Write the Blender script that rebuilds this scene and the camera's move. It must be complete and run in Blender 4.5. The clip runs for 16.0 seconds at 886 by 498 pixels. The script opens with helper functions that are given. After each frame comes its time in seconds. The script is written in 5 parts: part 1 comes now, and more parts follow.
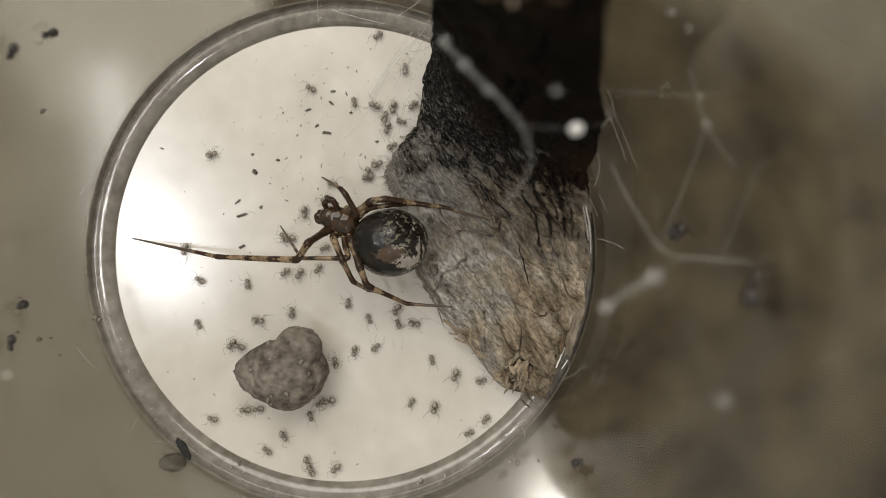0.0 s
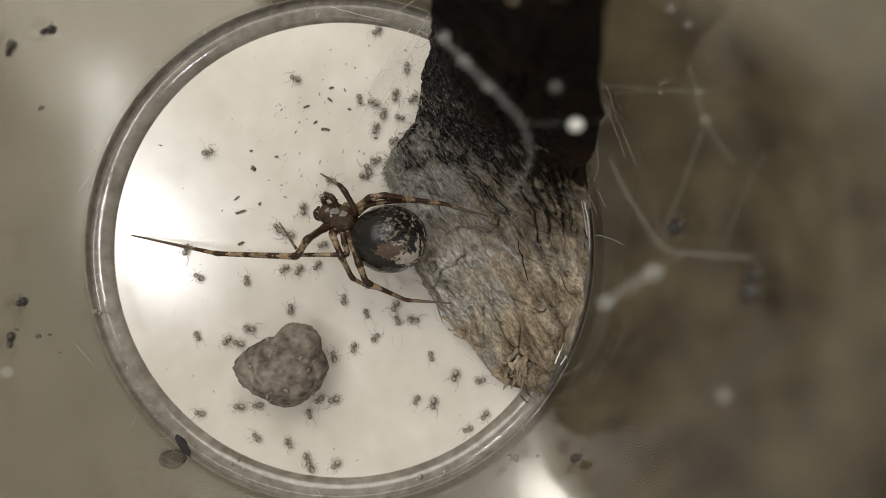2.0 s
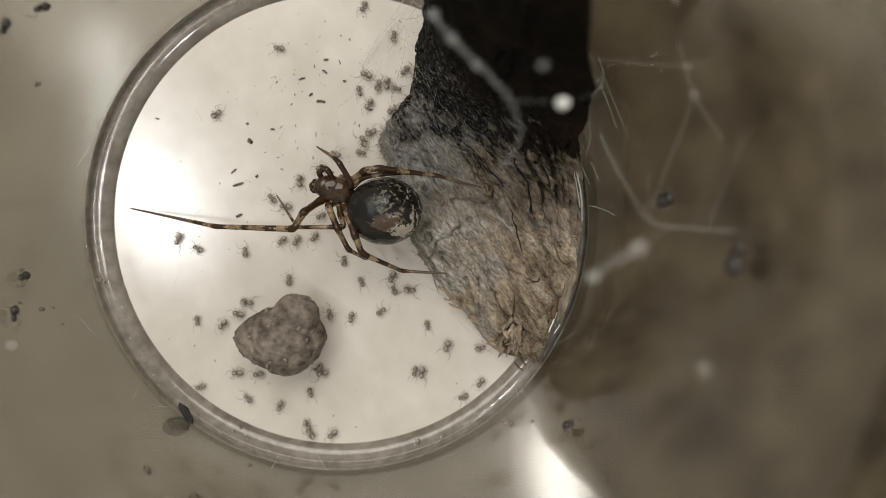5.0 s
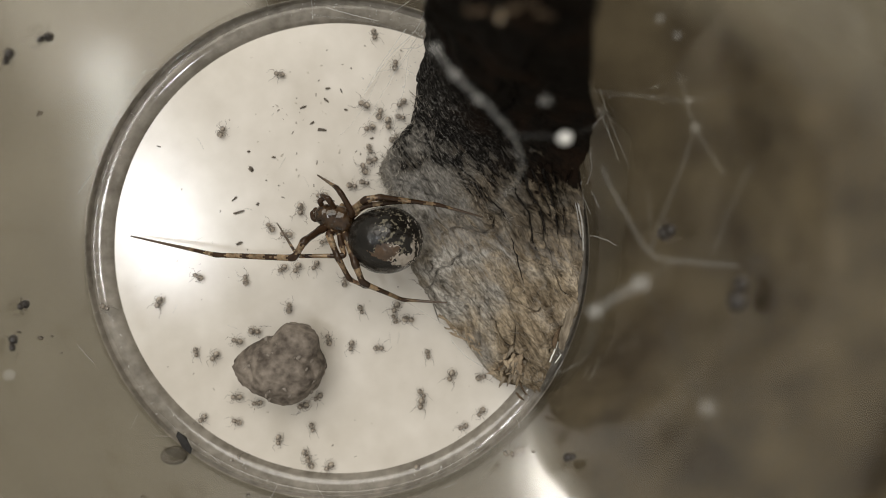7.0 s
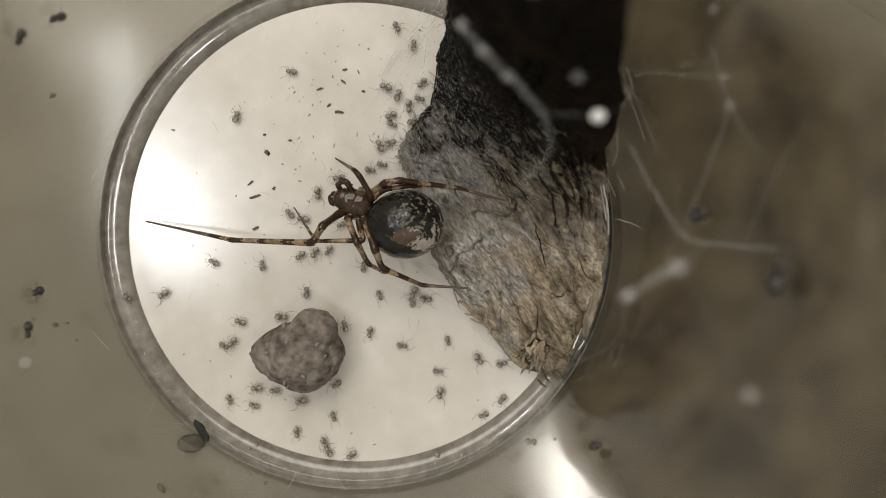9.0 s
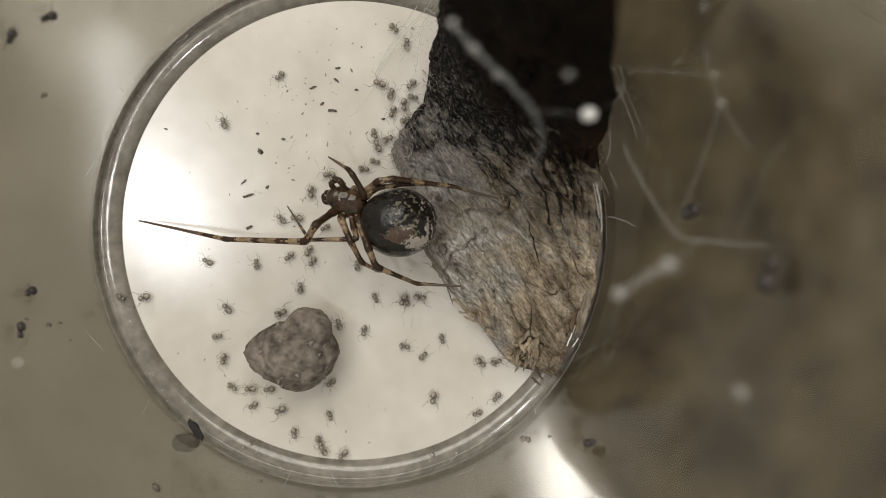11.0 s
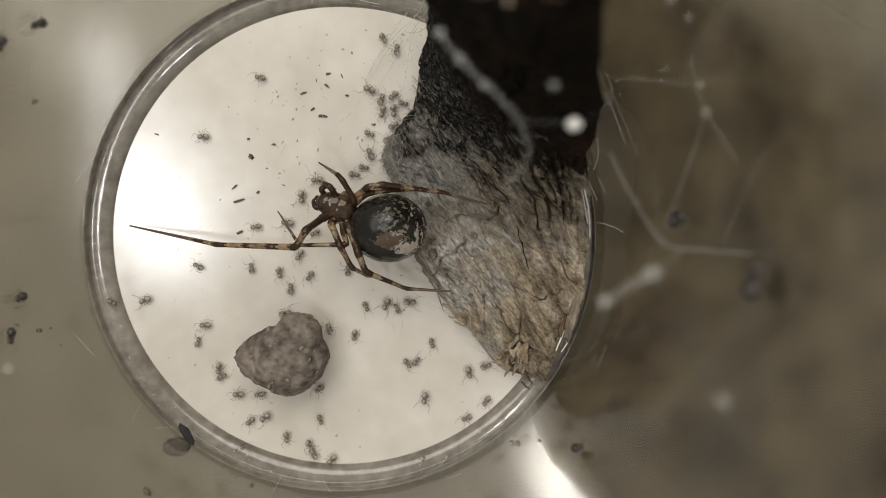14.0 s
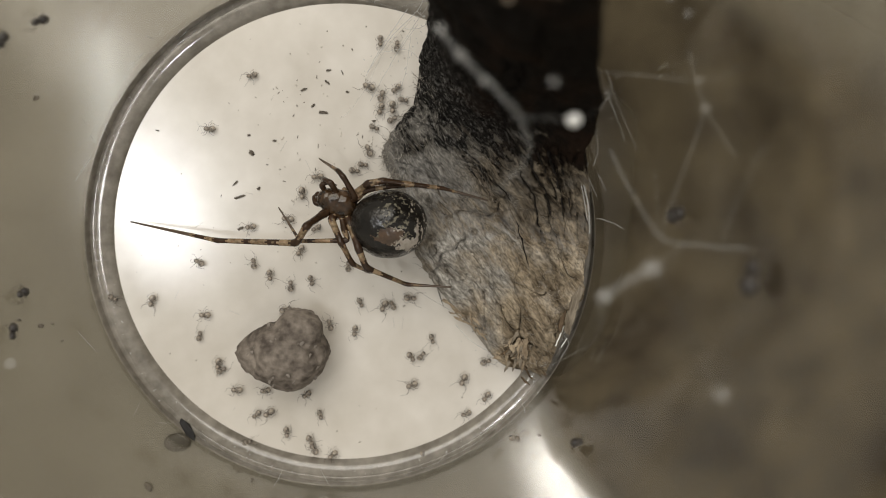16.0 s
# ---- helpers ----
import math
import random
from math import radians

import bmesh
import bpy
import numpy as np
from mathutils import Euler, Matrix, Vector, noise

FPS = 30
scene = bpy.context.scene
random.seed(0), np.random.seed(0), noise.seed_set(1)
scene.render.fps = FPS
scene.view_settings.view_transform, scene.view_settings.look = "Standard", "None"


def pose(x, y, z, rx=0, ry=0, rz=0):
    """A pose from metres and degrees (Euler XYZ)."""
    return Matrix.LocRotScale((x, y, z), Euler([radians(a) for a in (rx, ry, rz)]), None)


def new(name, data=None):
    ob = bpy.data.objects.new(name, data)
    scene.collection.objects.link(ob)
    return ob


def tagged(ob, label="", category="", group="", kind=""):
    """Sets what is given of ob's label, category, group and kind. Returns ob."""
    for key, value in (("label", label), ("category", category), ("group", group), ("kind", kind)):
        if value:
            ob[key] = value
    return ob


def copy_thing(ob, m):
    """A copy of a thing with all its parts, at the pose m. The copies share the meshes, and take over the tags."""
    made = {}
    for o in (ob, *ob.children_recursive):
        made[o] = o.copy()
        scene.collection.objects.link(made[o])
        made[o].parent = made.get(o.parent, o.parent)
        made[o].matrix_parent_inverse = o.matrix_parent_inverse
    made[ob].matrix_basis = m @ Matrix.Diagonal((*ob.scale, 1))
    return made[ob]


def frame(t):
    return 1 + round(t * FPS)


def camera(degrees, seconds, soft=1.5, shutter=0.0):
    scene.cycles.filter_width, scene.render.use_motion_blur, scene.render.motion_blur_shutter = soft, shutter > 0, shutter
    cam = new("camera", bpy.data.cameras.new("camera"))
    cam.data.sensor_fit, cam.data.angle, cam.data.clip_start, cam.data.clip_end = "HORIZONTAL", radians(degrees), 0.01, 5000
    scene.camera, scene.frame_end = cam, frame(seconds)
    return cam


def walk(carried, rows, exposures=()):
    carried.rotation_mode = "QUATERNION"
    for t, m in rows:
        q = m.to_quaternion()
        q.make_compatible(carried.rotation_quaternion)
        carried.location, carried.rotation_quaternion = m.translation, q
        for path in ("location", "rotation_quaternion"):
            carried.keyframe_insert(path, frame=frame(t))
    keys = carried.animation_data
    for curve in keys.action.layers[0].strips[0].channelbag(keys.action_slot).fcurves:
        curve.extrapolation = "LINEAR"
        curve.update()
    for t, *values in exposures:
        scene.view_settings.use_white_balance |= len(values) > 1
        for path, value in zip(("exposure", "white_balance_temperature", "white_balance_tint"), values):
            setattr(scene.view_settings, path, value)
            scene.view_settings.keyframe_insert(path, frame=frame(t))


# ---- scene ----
MM = 0.001

cam = camera(57.0, 16.0, soft=0.9)
cam.data.dof.use_dof = True
cam.data.dof.focus_distance = 0.0535
cam.data.dof.aperture_fstop = 26.0
# seconds, then millimetres, then degrees: the lens looks straight down into the cup
PATH = [
    (0, 6.411, 0.389, 57.000, 0.001, -0.000, 0.000),
    (0.5, 6.449, 0.356, 56.954, 0.100, 0.052, 0.034),
    (1, 6.528, 0.501, 56.980, 0.046, -0.087, 0.043),
    (1.5, 6.458, 0.483, 57.044, -0.102, -0.130, -0.075),
    (2, 6.282, 0.367, 57.068, -0.235, -0.212, -0.119),
    (2.5, 6.256, 0.559, 57.419, -1.937, 0.119, -0.277),
    (3, 6.312, 0.730, 57.662, -2.815, 0.388, -0.341),
    (3.5, 6.208, 0.959, 57.997, -3.416, 0.422, -0.476),
    (4, 6.374, 1.002, 57.969, -3.817, 0.394, -0.529),
    (6.5, 7.268, 1.130, 57.513, -1.284, -0.421, -0.361),
    (7, 6.786, 1.622, 57.612, -1.542, 0.021, -0.328),
    (7.5, 6.190, 1.745, 57.103, -1.814, 0.459, -0.427),
    (8, 6.283, 1.851, 56.074, -2.212, 0.843, -0.574),
    (8.5, 6.269, 1.630, 55.882, -2.495, 0.480, -0.613),
    (9, 5.987, 1.451, 56.475, -2.482, 0.612, -0.513),
    (11.5, 6.230, 1.490, 56.501, -2.647, 0.258, -0.760),
    (12, 6.302, 1.589, 56.754, -2.616, 0.174, -0.752),
    (12.5, 6.457, 1.622, 56.668, -2.646, 0.130, -0.678),
    (13, 6.444, 1.745, 56.912, -2.667, -0.054, -0.672),
    (13.5, 6.557, 1.684, 56.757, -2.717, 0.068, -0.765),
    (14, 6.538, 1.848, 56.747, -2.656, 0.021, -0.712),
    (14.5, 6.555, 1.866, 56.907, -2.709, -0.393, -0.703),
    (15, 6.393, 1.750, 56.726, -2.544, -0.170, -0.699),
    (15.5, 6.440, 1.818, 56.869, -2.584, -0.155, -0.714),
    (16, 6.490, 1.773, 56.945, -2.851, -0.021, -0.707),
]
walk(cam, [(t, pose(x * MM, y * MM, z * MM, rx, ry, rz)) for t, x, y, z, rx, ry, rz in PATH])

# ---- light: a window pane and an added strip to the left, a lamp each behind and before, a dim warm room ----
world = bpy.data.worlds.new("room_light")
world.use_nodes = True
world.node_tree.nodes["Background"].inputs[0].default_value = (0.96, 0.925, 0.862, 1)
world.node_tree.nodes["Background"].inputs[1].default_value = 0.44
scene.world = world


def lamp(name, eye, along, long, wide, watts, colour):
    """A rectangle of light at eye, facing the cup, its long side along the given direction."""
    data = bpy.data.lights.new(name, "AREA")
    data.shape, data.size, data.size_y, data.energy, data.color = "RECTANGLE", wide, long, watts, colour
    z = Vector(eye).normalized()
    y = (Vector(along) - z * z.dot(Vector(along))).normalized()
    x = y.cross(z)
    ob = new(name, data)
    ob.matrix_world = Matrix(((x.x, y.x, z.x, eye[0]), (x.y, y.y, z.y, eye[1]), (x.z, y.z, z.z, eye[2]), (0, 0, 0, 1)))
    return ob


lamp("window_light", (-0.177, 0.001, 0.47), (-0.28, 0.96, 0), 0.064, 0.026, 0.19, (0.97, 0.985, 1.0))
# strip lamp added only to draw the pale streak on the table
lamp("streak_light", (-0.204, 0.058, 0.47), (-0.1, 0.99, 0), 0.120, 0.015, 0.115, (0.95, 0.98, 1.0))
lamp("side_light", (0.078, -0.172, 0.45), (0.3, -0.95, 0), 0.06, 0.022, 0.19, (1.0, 0.985, 0.975))
lamp("ceiling_light", (-0.050, 0.190, 0.29), (0.95, 0.3, 0), 0.34, 0.20, 0.785, (1.0, 0.955, 0.885))


# ---- materials ----
def mat(name, base, dark=None, rough=0.6, grain=3000, coarse=400, bump=0.3, depth=0.0001, metal=0.0, spec=0.5, sss=0.0, amount=0.6, stretch=None, coat=0.0):
    """Base and dark colour mixed by a fine and a coarse noise, with relief. Scales are per metre."""
    m = bpy.data.materials.new(name)
    m.use_nodes = True
    nt = m.node_tree
    N, Lk = nt.nodes, nt.links
    b = N["Principled BSDF"]
    co = N.new("ShaderNodeTexCoord")
    src = co.outputs["Object"]
    if stretch:
        mp = N.new("ShaderNodeMapping")
        mp.vector_type = "TEXTURE"
        mp.inputs["Rotation"].default_value = stretch[0]
        mp.inputs["Scale"].default_value = stretch[1]
        Lk.new(src, mp.inputs[0])
        src = mp.outputs[0]
    fine, big = N.new("ShaderNodeTexNoise"), N.new("ShaderNodeTexNoise")
    fine.inputs["Scale"].default_value, fine.inputs["Detail"].default_value = grain, 5
    big.inputs["Scale"].default_value, big.inputs["Detail"].default_value = coarse, 3
    Lk.new(src, fine.inputs["Vector"])
    Lk.new(co.outputs["Object"], big.inputs["Vector"])
    mul = N.new("ShaderNodeMath")
    mul.operation = "MULTIPLY_ADD"
    mul.inputs[1].default_value = 0.5
    half = N.new("ShaderNodeMath")
    half.operation = "MULTIPLY"
    half.inputs[1].default_value = 0.5
    Lk.new(big.outputs[0], half.inputs[0])
    Lk.new(fine.outputs[0], mul.inputs[0])
    Lk.new(half.outputs[0], mul.inputs[2])
    ramp = N.new("ShaderNodeValToRGB")
    ramp.color_ramp.elements[0].position = 0.5 - 0.22 / max(amount, 0.1) * 0.6
    ramp.color_ramp.elements[1].position = 0.5 + 0.22 / max(amount, 0.1) * 0.6
    ramp.color_ramp.elements[0].color = (*(dark or [c * 0.6 for c in base]), 1)
    ramp.color_ramp.elements[1].color = (*base, 1)
    Lk.new(mul.outputs[0], ramp.inputs[0])
    Lk.new(ramp.outputs[0], b.inputs["Base Color"])
    b.inputs["Roughness"].default_value = rough
    b.inputs["Metallic"].default_value = metal
    b.inputs["Specular IOR Level"].default_value = spec
    b.inputs["Coat Weight"].default_value = coat
    b.inputs["Coat Roughness"].default_value = 0.09
    b.inputs["Coat IOR"].default_value = 1.6
    if sss:
        b.inputs["Subsurface Weight"].default_value = sss
        b.inputs["Subsurface Scale"].default_value = 0.0004
    if bump:
        bp = N.new("ShaderNodeBump")
        bp.inputs["Strength"].default_value, bp.inputs["Distance"].default_value = bump, depth
        Lk.new(fine.outputs[0], bp.inputs["Height"])
        Lk.new(bp.outputs[0], b.inputs["Normal"])
    return m


def see_through(m, share, colour=(1, 1, 1)):
    """Lets a share of the light pass straight through a thin surface."""
    N, Lk = m.node_tree.nodes, m.node_tree.links
    t, mix = N.new("ShaderNodeBsdfTransparent"), N.new("ShaderNodeMixShader")
    t.inputs[0].default_value, mix.inputs[0].default_value = (*colour, 1), share
    Lk.new(N["Principled BSDF"].outputs[0], mix.inputs[1])
    Lk.new(t.outputs[0], mix.inputs[2])
    Lk.new(mix.outputs[0], N["Material Output"].inputs[0])
    return m


def sheen(m, rough, ior=1.5):
    """A clear glossy skin over a thin surface."""
    N, Lk = m.node_tree.nodes, m.node_tree.links
    gloss, fres, mix, bp, nz, co = (N.new(k) for k in ("ShaderNodeBsdfGlossy", "ShaderNodeFresnel", "ShaderNodeMixShader", "ShaderNodeBump", "ShaderNodeTexNoise", "ShaderNodeTexCoord"))
    gloss.inputs["Roughness"].default_value, fres.inputs["IOR"].default_value = rough, ior
    nz.inputs["Scale"].default_value, bp.inputs["Strength"].default_value, bp.inputs["Distance"].default_value = 900, 0.04, 0.00002
    Lk.new(co.outputs["Object"], nz.inputs["Vector"])
    Lk.new(nz.outputs[0], bp.inputs["Height"])
    Lk.new(bp.outputs[0], gloss.inputs["Normal"])
    under = N["Material Output"].inputs[0].links[0].from_socket
    Lk.new(fres.outputs[0], mix.inputs[0])
    Lk.new(under, mix.inputs[1])
    Lk.new(gloss.outputs[0], mix.inputs[2])
    Lk.new(mix.outputs[0], N["Material Output"].inputs[0])
    return m


def speckled(m, low, high):
    """Each loose piece of a mesh takes its own shade between two colours."""
    N, Lk = m.node_tree.nodes, m.node_tree.links
    geo, ramp = N.new("ShaderNodeNewGeometry"), N.new("ShaderNodeValToRGB")
    ramp.color_ramp.elements[0].color, ramp.color_ramp.elements[1].color = (*low, 1), (*high, 1)
    Lk.new(geo.outputs["Random Per Island"], ramp.inputs[0])
    Lk.new(ramp.outputs[0], N["Principled BSDF"].inputs["Base Color"])
    return m


M_BASE = mat("cream_plastic", (0.68, 0.636, 0.568), (0.53, 0.485, 0.415), rough=0.18, grain=420, coarse=110, bump=0.06, depth=0.00003, amount=0.75, spec=1.0, coat=0.12)
M_WALL = sheen(see_through(mat("hazy_plastic", (0.36, 0.31, 0.225), (0.2, 0.165, 0.115), rough=0.4, grain=500, coarse=110, bump=0.12, depth=0.00004, amount=0.8, spec=0.0), 0.97, (0.96, 0.94, 0.88)), 0.1, 1.62)
M_WALL_OUT = see_through(mat("outer_plastic", (0.32, 0.285, 0.225), (0.25, 0.22, 0.17), rough=0.4, grain=700, coarse=120, bump=0, spec=0.0), 0.97, (0.98, 0.97, 0.95))
M_RING = see_through(mat("clear_plastic", (0.33, 0.3, 0.253), (0.15, 0.133, 0.106), rough=0.1, grain=1300, coarse=250, bump=0.05, depth=0.00002, amount=0.9, spec=0.9), 0.12, (0.8, 0.77, 0.72))
M_SCRATCH = see_through(mat("scratch", (0.8, 0.78, 0.74), (0.6, 0.58, 0.54), rough=0.3, bump=0), 0.45)


def table_matter():
    """A brown table top; the bark's dark reflection is painted past a ragged border."""
    m = mat("table_painted_dark", (0.195, 0.176, 0.132), (0.13, 0.115, 0.085), rough=0.11, grain=4600, coarse=80, bump=0.13, depth=0.00003, spec=0.6, amount=1.0)
    N, Lk = m.node_tree.nodes, m.node_tree.links
    pale = N["Principled BSDF"].inputs["Base Color"].links[0].from_socket
    co, dot, nz, add, share, dark, mix = (N.new(k) for k in ("ShaderNodeTexCoord", "ShaderNodeVectorMath", "ShaderNodeTexNoise", "ShaderNodeMath", "ShaderNodeValToRGB", "ShaderNodeValToRGB", "ShaderNodeMix"))
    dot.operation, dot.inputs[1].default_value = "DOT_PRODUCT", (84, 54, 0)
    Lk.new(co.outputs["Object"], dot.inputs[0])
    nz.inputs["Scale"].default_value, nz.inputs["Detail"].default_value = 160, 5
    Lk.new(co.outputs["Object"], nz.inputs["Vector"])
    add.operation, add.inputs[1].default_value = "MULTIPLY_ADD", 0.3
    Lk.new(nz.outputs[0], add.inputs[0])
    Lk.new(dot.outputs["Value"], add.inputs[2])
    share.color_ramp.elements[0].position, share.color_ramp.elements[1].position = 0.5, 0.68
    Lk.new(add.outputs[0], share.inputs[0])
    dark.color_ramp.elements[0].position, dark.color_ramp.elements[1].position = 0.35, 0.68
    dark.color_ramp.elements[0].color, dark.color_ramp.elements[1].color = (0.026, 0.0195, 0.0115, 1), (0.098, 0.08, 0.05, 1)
    Lk.new(nz.outputs[0], dark.inputs[0])
    # the painted dark thins out again further along
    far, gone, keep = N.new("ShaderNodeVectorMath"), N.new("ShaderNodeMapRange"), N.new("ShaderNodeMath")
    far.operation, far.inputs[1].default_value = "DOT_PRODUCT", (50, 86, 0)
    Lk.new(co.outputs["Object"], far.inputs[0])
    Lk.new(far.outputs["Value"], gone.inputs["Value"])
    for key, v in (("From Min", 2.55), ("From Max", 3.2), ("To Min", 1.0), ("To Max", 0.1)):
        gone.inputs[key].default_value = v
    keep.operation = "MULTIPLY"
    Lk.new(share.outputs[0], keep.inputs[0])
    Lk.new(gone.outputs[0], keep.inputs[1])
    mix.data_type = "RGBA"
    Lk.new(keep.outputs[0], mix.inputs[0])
    for key, low, high in (("Roughness", 0.11, 0.6), ("Specular IOR Level", 0.6, 0.08)):
        turn = N.new("ShaderNodeMapRange")
        turn.inputs["To Min"].default_value, turn.inputs["To Max"].default_value = low, high
        Lk.new(keep.outputs[0], turn.inputs["Value"])
        Lk.new(turn.outputs[0], N["Principled BSDF"].inputs[key])
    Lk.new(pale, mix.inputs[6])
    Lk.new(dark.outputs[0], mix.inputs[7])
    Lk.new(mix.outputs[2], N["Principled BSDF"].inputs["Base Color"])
    return m


M_TABLE = table_matter()


def bark_matter():
    """Weathered bark: grey streaks, brown patches, fine dark cracks, and one end painted black."""
    m = bpy.data.materials.new("grey_bark")
    m.use_nodes = True
    N, Lk = m.node_tree.nodes, m.node_tree.links
    b = N["Principled BSDF"]
    co = N.new("ShaderNodeTexCoord")

    def noisy(scale, detail, distort=0.0, stretch=None):
        src = co.outputs["Object"]
        if stretch:
            mp = N.new("ShaderNodeMapping")
            mp.vector_type = "TEXTURE"
            mp.inputs["Rotation"].default_value = (0, 0, radians(stretch[0]))
            mp.inputs["Scale"].default_value = (stretch[1], 1, 1)
            Lk.new(src, mp.inputs[0])
            src = mp.outputs[0]
        n = N.new("ShaderNodeTexNoise")
        n.inputs["Scale"].default_value, n.inputs["Detail"].default_value, n.inputs["Distortion"].default_value = scale, detail, distort
        Lk.new(src, n.inputs["Vector"])
        return n.outputs[0]

    def ramp(value, *stops):
        r = N.new("ShaderNodeValToRGB")
        for k, (at, c) in enumerate(stops):
            s = r.color_ramp.elements[k] if k < 2 else r.color_ramp.elements.new(at)
            s.position, s.color = at, (*c, 1) if isinstance(c, tuple) else (c, c, c, 1)
        Lk.new(value, r.inputs[0])
        return r.outputs[0]

    def mixed(share, a, b2, how="MIX"):
        x = N.new("ShaderNodeMix")
        x.data_type, x.blend_type = "RGBA", how
        for sock, v in ((x.inputs[0], share), (x.inputs[6], a), (x.inputs[7], b2)):
            if isinstance(v, (int, float)):
                sock.default_value = v
            elif isinstance(v, tuple):
                sock.default_value = (*v, 1)
            else:
                Lk.new(v, sock)
        return x.outputs[2]

    streak = noisy(1750, 9, 1.1, (-52, 3.6))
    grain = noisy(6500, 5, 0.5, (-52, 2.2))
    blotch = noisy(330, 5, 0.6)
    grey = ramp(streak, (0.32, (0.1, 0.09, 0.076)), (0.72, (0.57, 0.542, 0.49)), (0.43, (0.25, 0.231, 0.201)), (0.56, (0.36, 0.336, 0.297)))
    side = noisy(1500, 7, 0.4, (-66, 7.0))
    brown = ramp(side, (0.30, (0.075, 0.054, 0.033)), (0.72, (0.48, 0.40, 0.295)), (0.44, (0.2, 0.158, 0.108)), (0.57, (0.30, 0.243, 0.17)))
    place = N.new("ShaderNodeVectorMath")
    place.operation = "DOT_PRODUCT"
    place.inputs[1].default_value = (165.0, -36.0, 0.0)
    Lk.new(co.outputs["Object"], place.inputs[0])
    add = N.new("ShaderNodeMath")
    add.operation = "MULTIPLY_ADD"
    add.inputs[1].default_value = 5.5
    Lk.new(blotch, add.inputs[0])
    Lk.new(place.outputs["Value"], add.inputs[2])
    shift = N.new("ShaderNodeMath")
    shift.operation = "MULTIPLY_ADD"
    shift.inputs[1].default_value, shift.inputs[2].default_value = 0.5, -0.75
    Lk.new(add.outputs[0], shift.inputs[0])
    skin = mixed(ramp(shift.outputs[0], (0.1, 0.0), (0.75, 1.0)), grey, brown)
    skin = mixed(0.48, skin, ramp(grain, (0.36, 0.34), (0.62, 1.75)), "MULTIPLY")
    skin = mixed(0.5, skin, ramp(noisy(700, 4, 0.5, (-50, 1.6)), (0.36, 0.42), (0.58, 1.0)), "MULTIPLY")
    for scale, wide in ((330, 0.008), (620, 0.008), (1000, 0.009)):
        c = N.new("ShaderNodeMath")
        c.operation = "SUBTRACT"
        c.inputs[1].default_value = 0.5
        Lk.new(noisy(scale, 3, 0.5, (-50, 4.0)), c.inputs[0])
        ab = N.new("ShaderNodeMath")
        ab.operation = "ABSOLUTE"
        Lk.new(c.outputs[0], ab.inputs[0])
        skin = mixed(0.42, skin, ramp(ab.outputs[0], (0.0, 0.12), (wide, 1.0)), "MULTIPLY")
    # the tall end's darkness is put into the colour, along a ragged front
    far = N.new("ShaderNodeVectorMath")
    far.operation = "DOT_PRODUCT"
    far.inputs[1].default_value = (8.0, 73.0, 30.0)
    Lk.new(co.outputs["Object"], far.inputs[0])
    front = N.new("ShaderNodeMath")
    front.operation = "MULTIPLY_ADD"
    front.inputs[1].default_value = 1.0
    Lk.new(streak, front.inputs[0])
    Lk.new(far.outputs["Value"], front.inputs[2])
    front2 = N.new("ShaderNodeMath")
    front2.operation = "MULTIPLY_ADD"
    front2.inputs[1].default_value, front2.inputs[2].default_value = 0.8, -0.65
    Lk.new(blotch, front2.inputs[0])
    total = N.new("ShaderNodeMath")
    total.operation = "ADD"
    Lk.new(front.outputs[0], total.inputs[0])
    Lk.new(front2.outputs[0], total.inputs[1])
    black_end = ramp(grain, (0.35, (0.004, 0.0036, 0.003)), (0.8, (0.019, 0.0145, 0.011)))
    black_end = mixed(ramp(blotch, (0.5, 0.0), (0.66, 0.7)), black_end, (0.02, 0.0115, 0.007))
    # low down pale fibres show through the black
    high = N.new("ShaderNodeVectorMath")
    high.operation = "DOT_PRODUCT"
    high.inputs[1].default_value = (0.95, 0.0, 1.0)
    Lk.new(co.outputs["Object"], high.inputs[0])
    lift = N.new("ShaderNodeMapRange")
    lift.inputs["From Min"].default_value, lift.inputs["From Max"].default_value = 0.003, 0.009
    Lk.new(high.outputs["Value"], lift.inputs["Value"])
    fibrous = ramp(grain, (0.40, (0.006, 0.0055, 0.005)), (0.76, (0.26, 0.25, 0.235)), (0.54, (0.022, 0.02, 0.018)), (0.64, (0.085, 0.081, 0.075)))
    black_end = mixed(lift.outputs[0], fibrous, black_end)
    # a pale bluish-grey band lies along the front
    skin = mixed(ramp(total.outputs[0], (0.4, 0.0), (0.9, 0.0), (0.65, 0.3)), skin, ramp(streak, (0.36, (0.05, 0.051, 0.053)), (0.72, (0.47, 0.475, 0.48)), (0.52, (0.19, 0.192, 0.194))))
    skin = mixed(ramp(total.outputs[0], (0.6, 0.0), (1.1, 1.0), (0.88, 0.6)), skin, black_end)
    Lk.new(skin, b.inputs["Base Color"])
    b.inputs["Roughness"].default_value, b.inputs["Specular IOR Level"].default_value = 0.95, 0.06
    h = N.new("ShaderNodeMath")
    h.operation = "MULTIPLY_ADD"
    h.inputs[1].default_value = 0.5
    Lk.new(grain, h.inputs[0])
    Lk.new(streak, h.inputs[2])
    bp = N.new("ShaderNodeBump")
    bp.inputs["Strength"].default_value, bp.inputs["Distance"].default_value = 0.6, 0.0002
    Lk.new(h.outputs[0], bp.inputs["Height"])
    Lk.new(bp.outputs[0], b.inputs["Normal"])
    return m


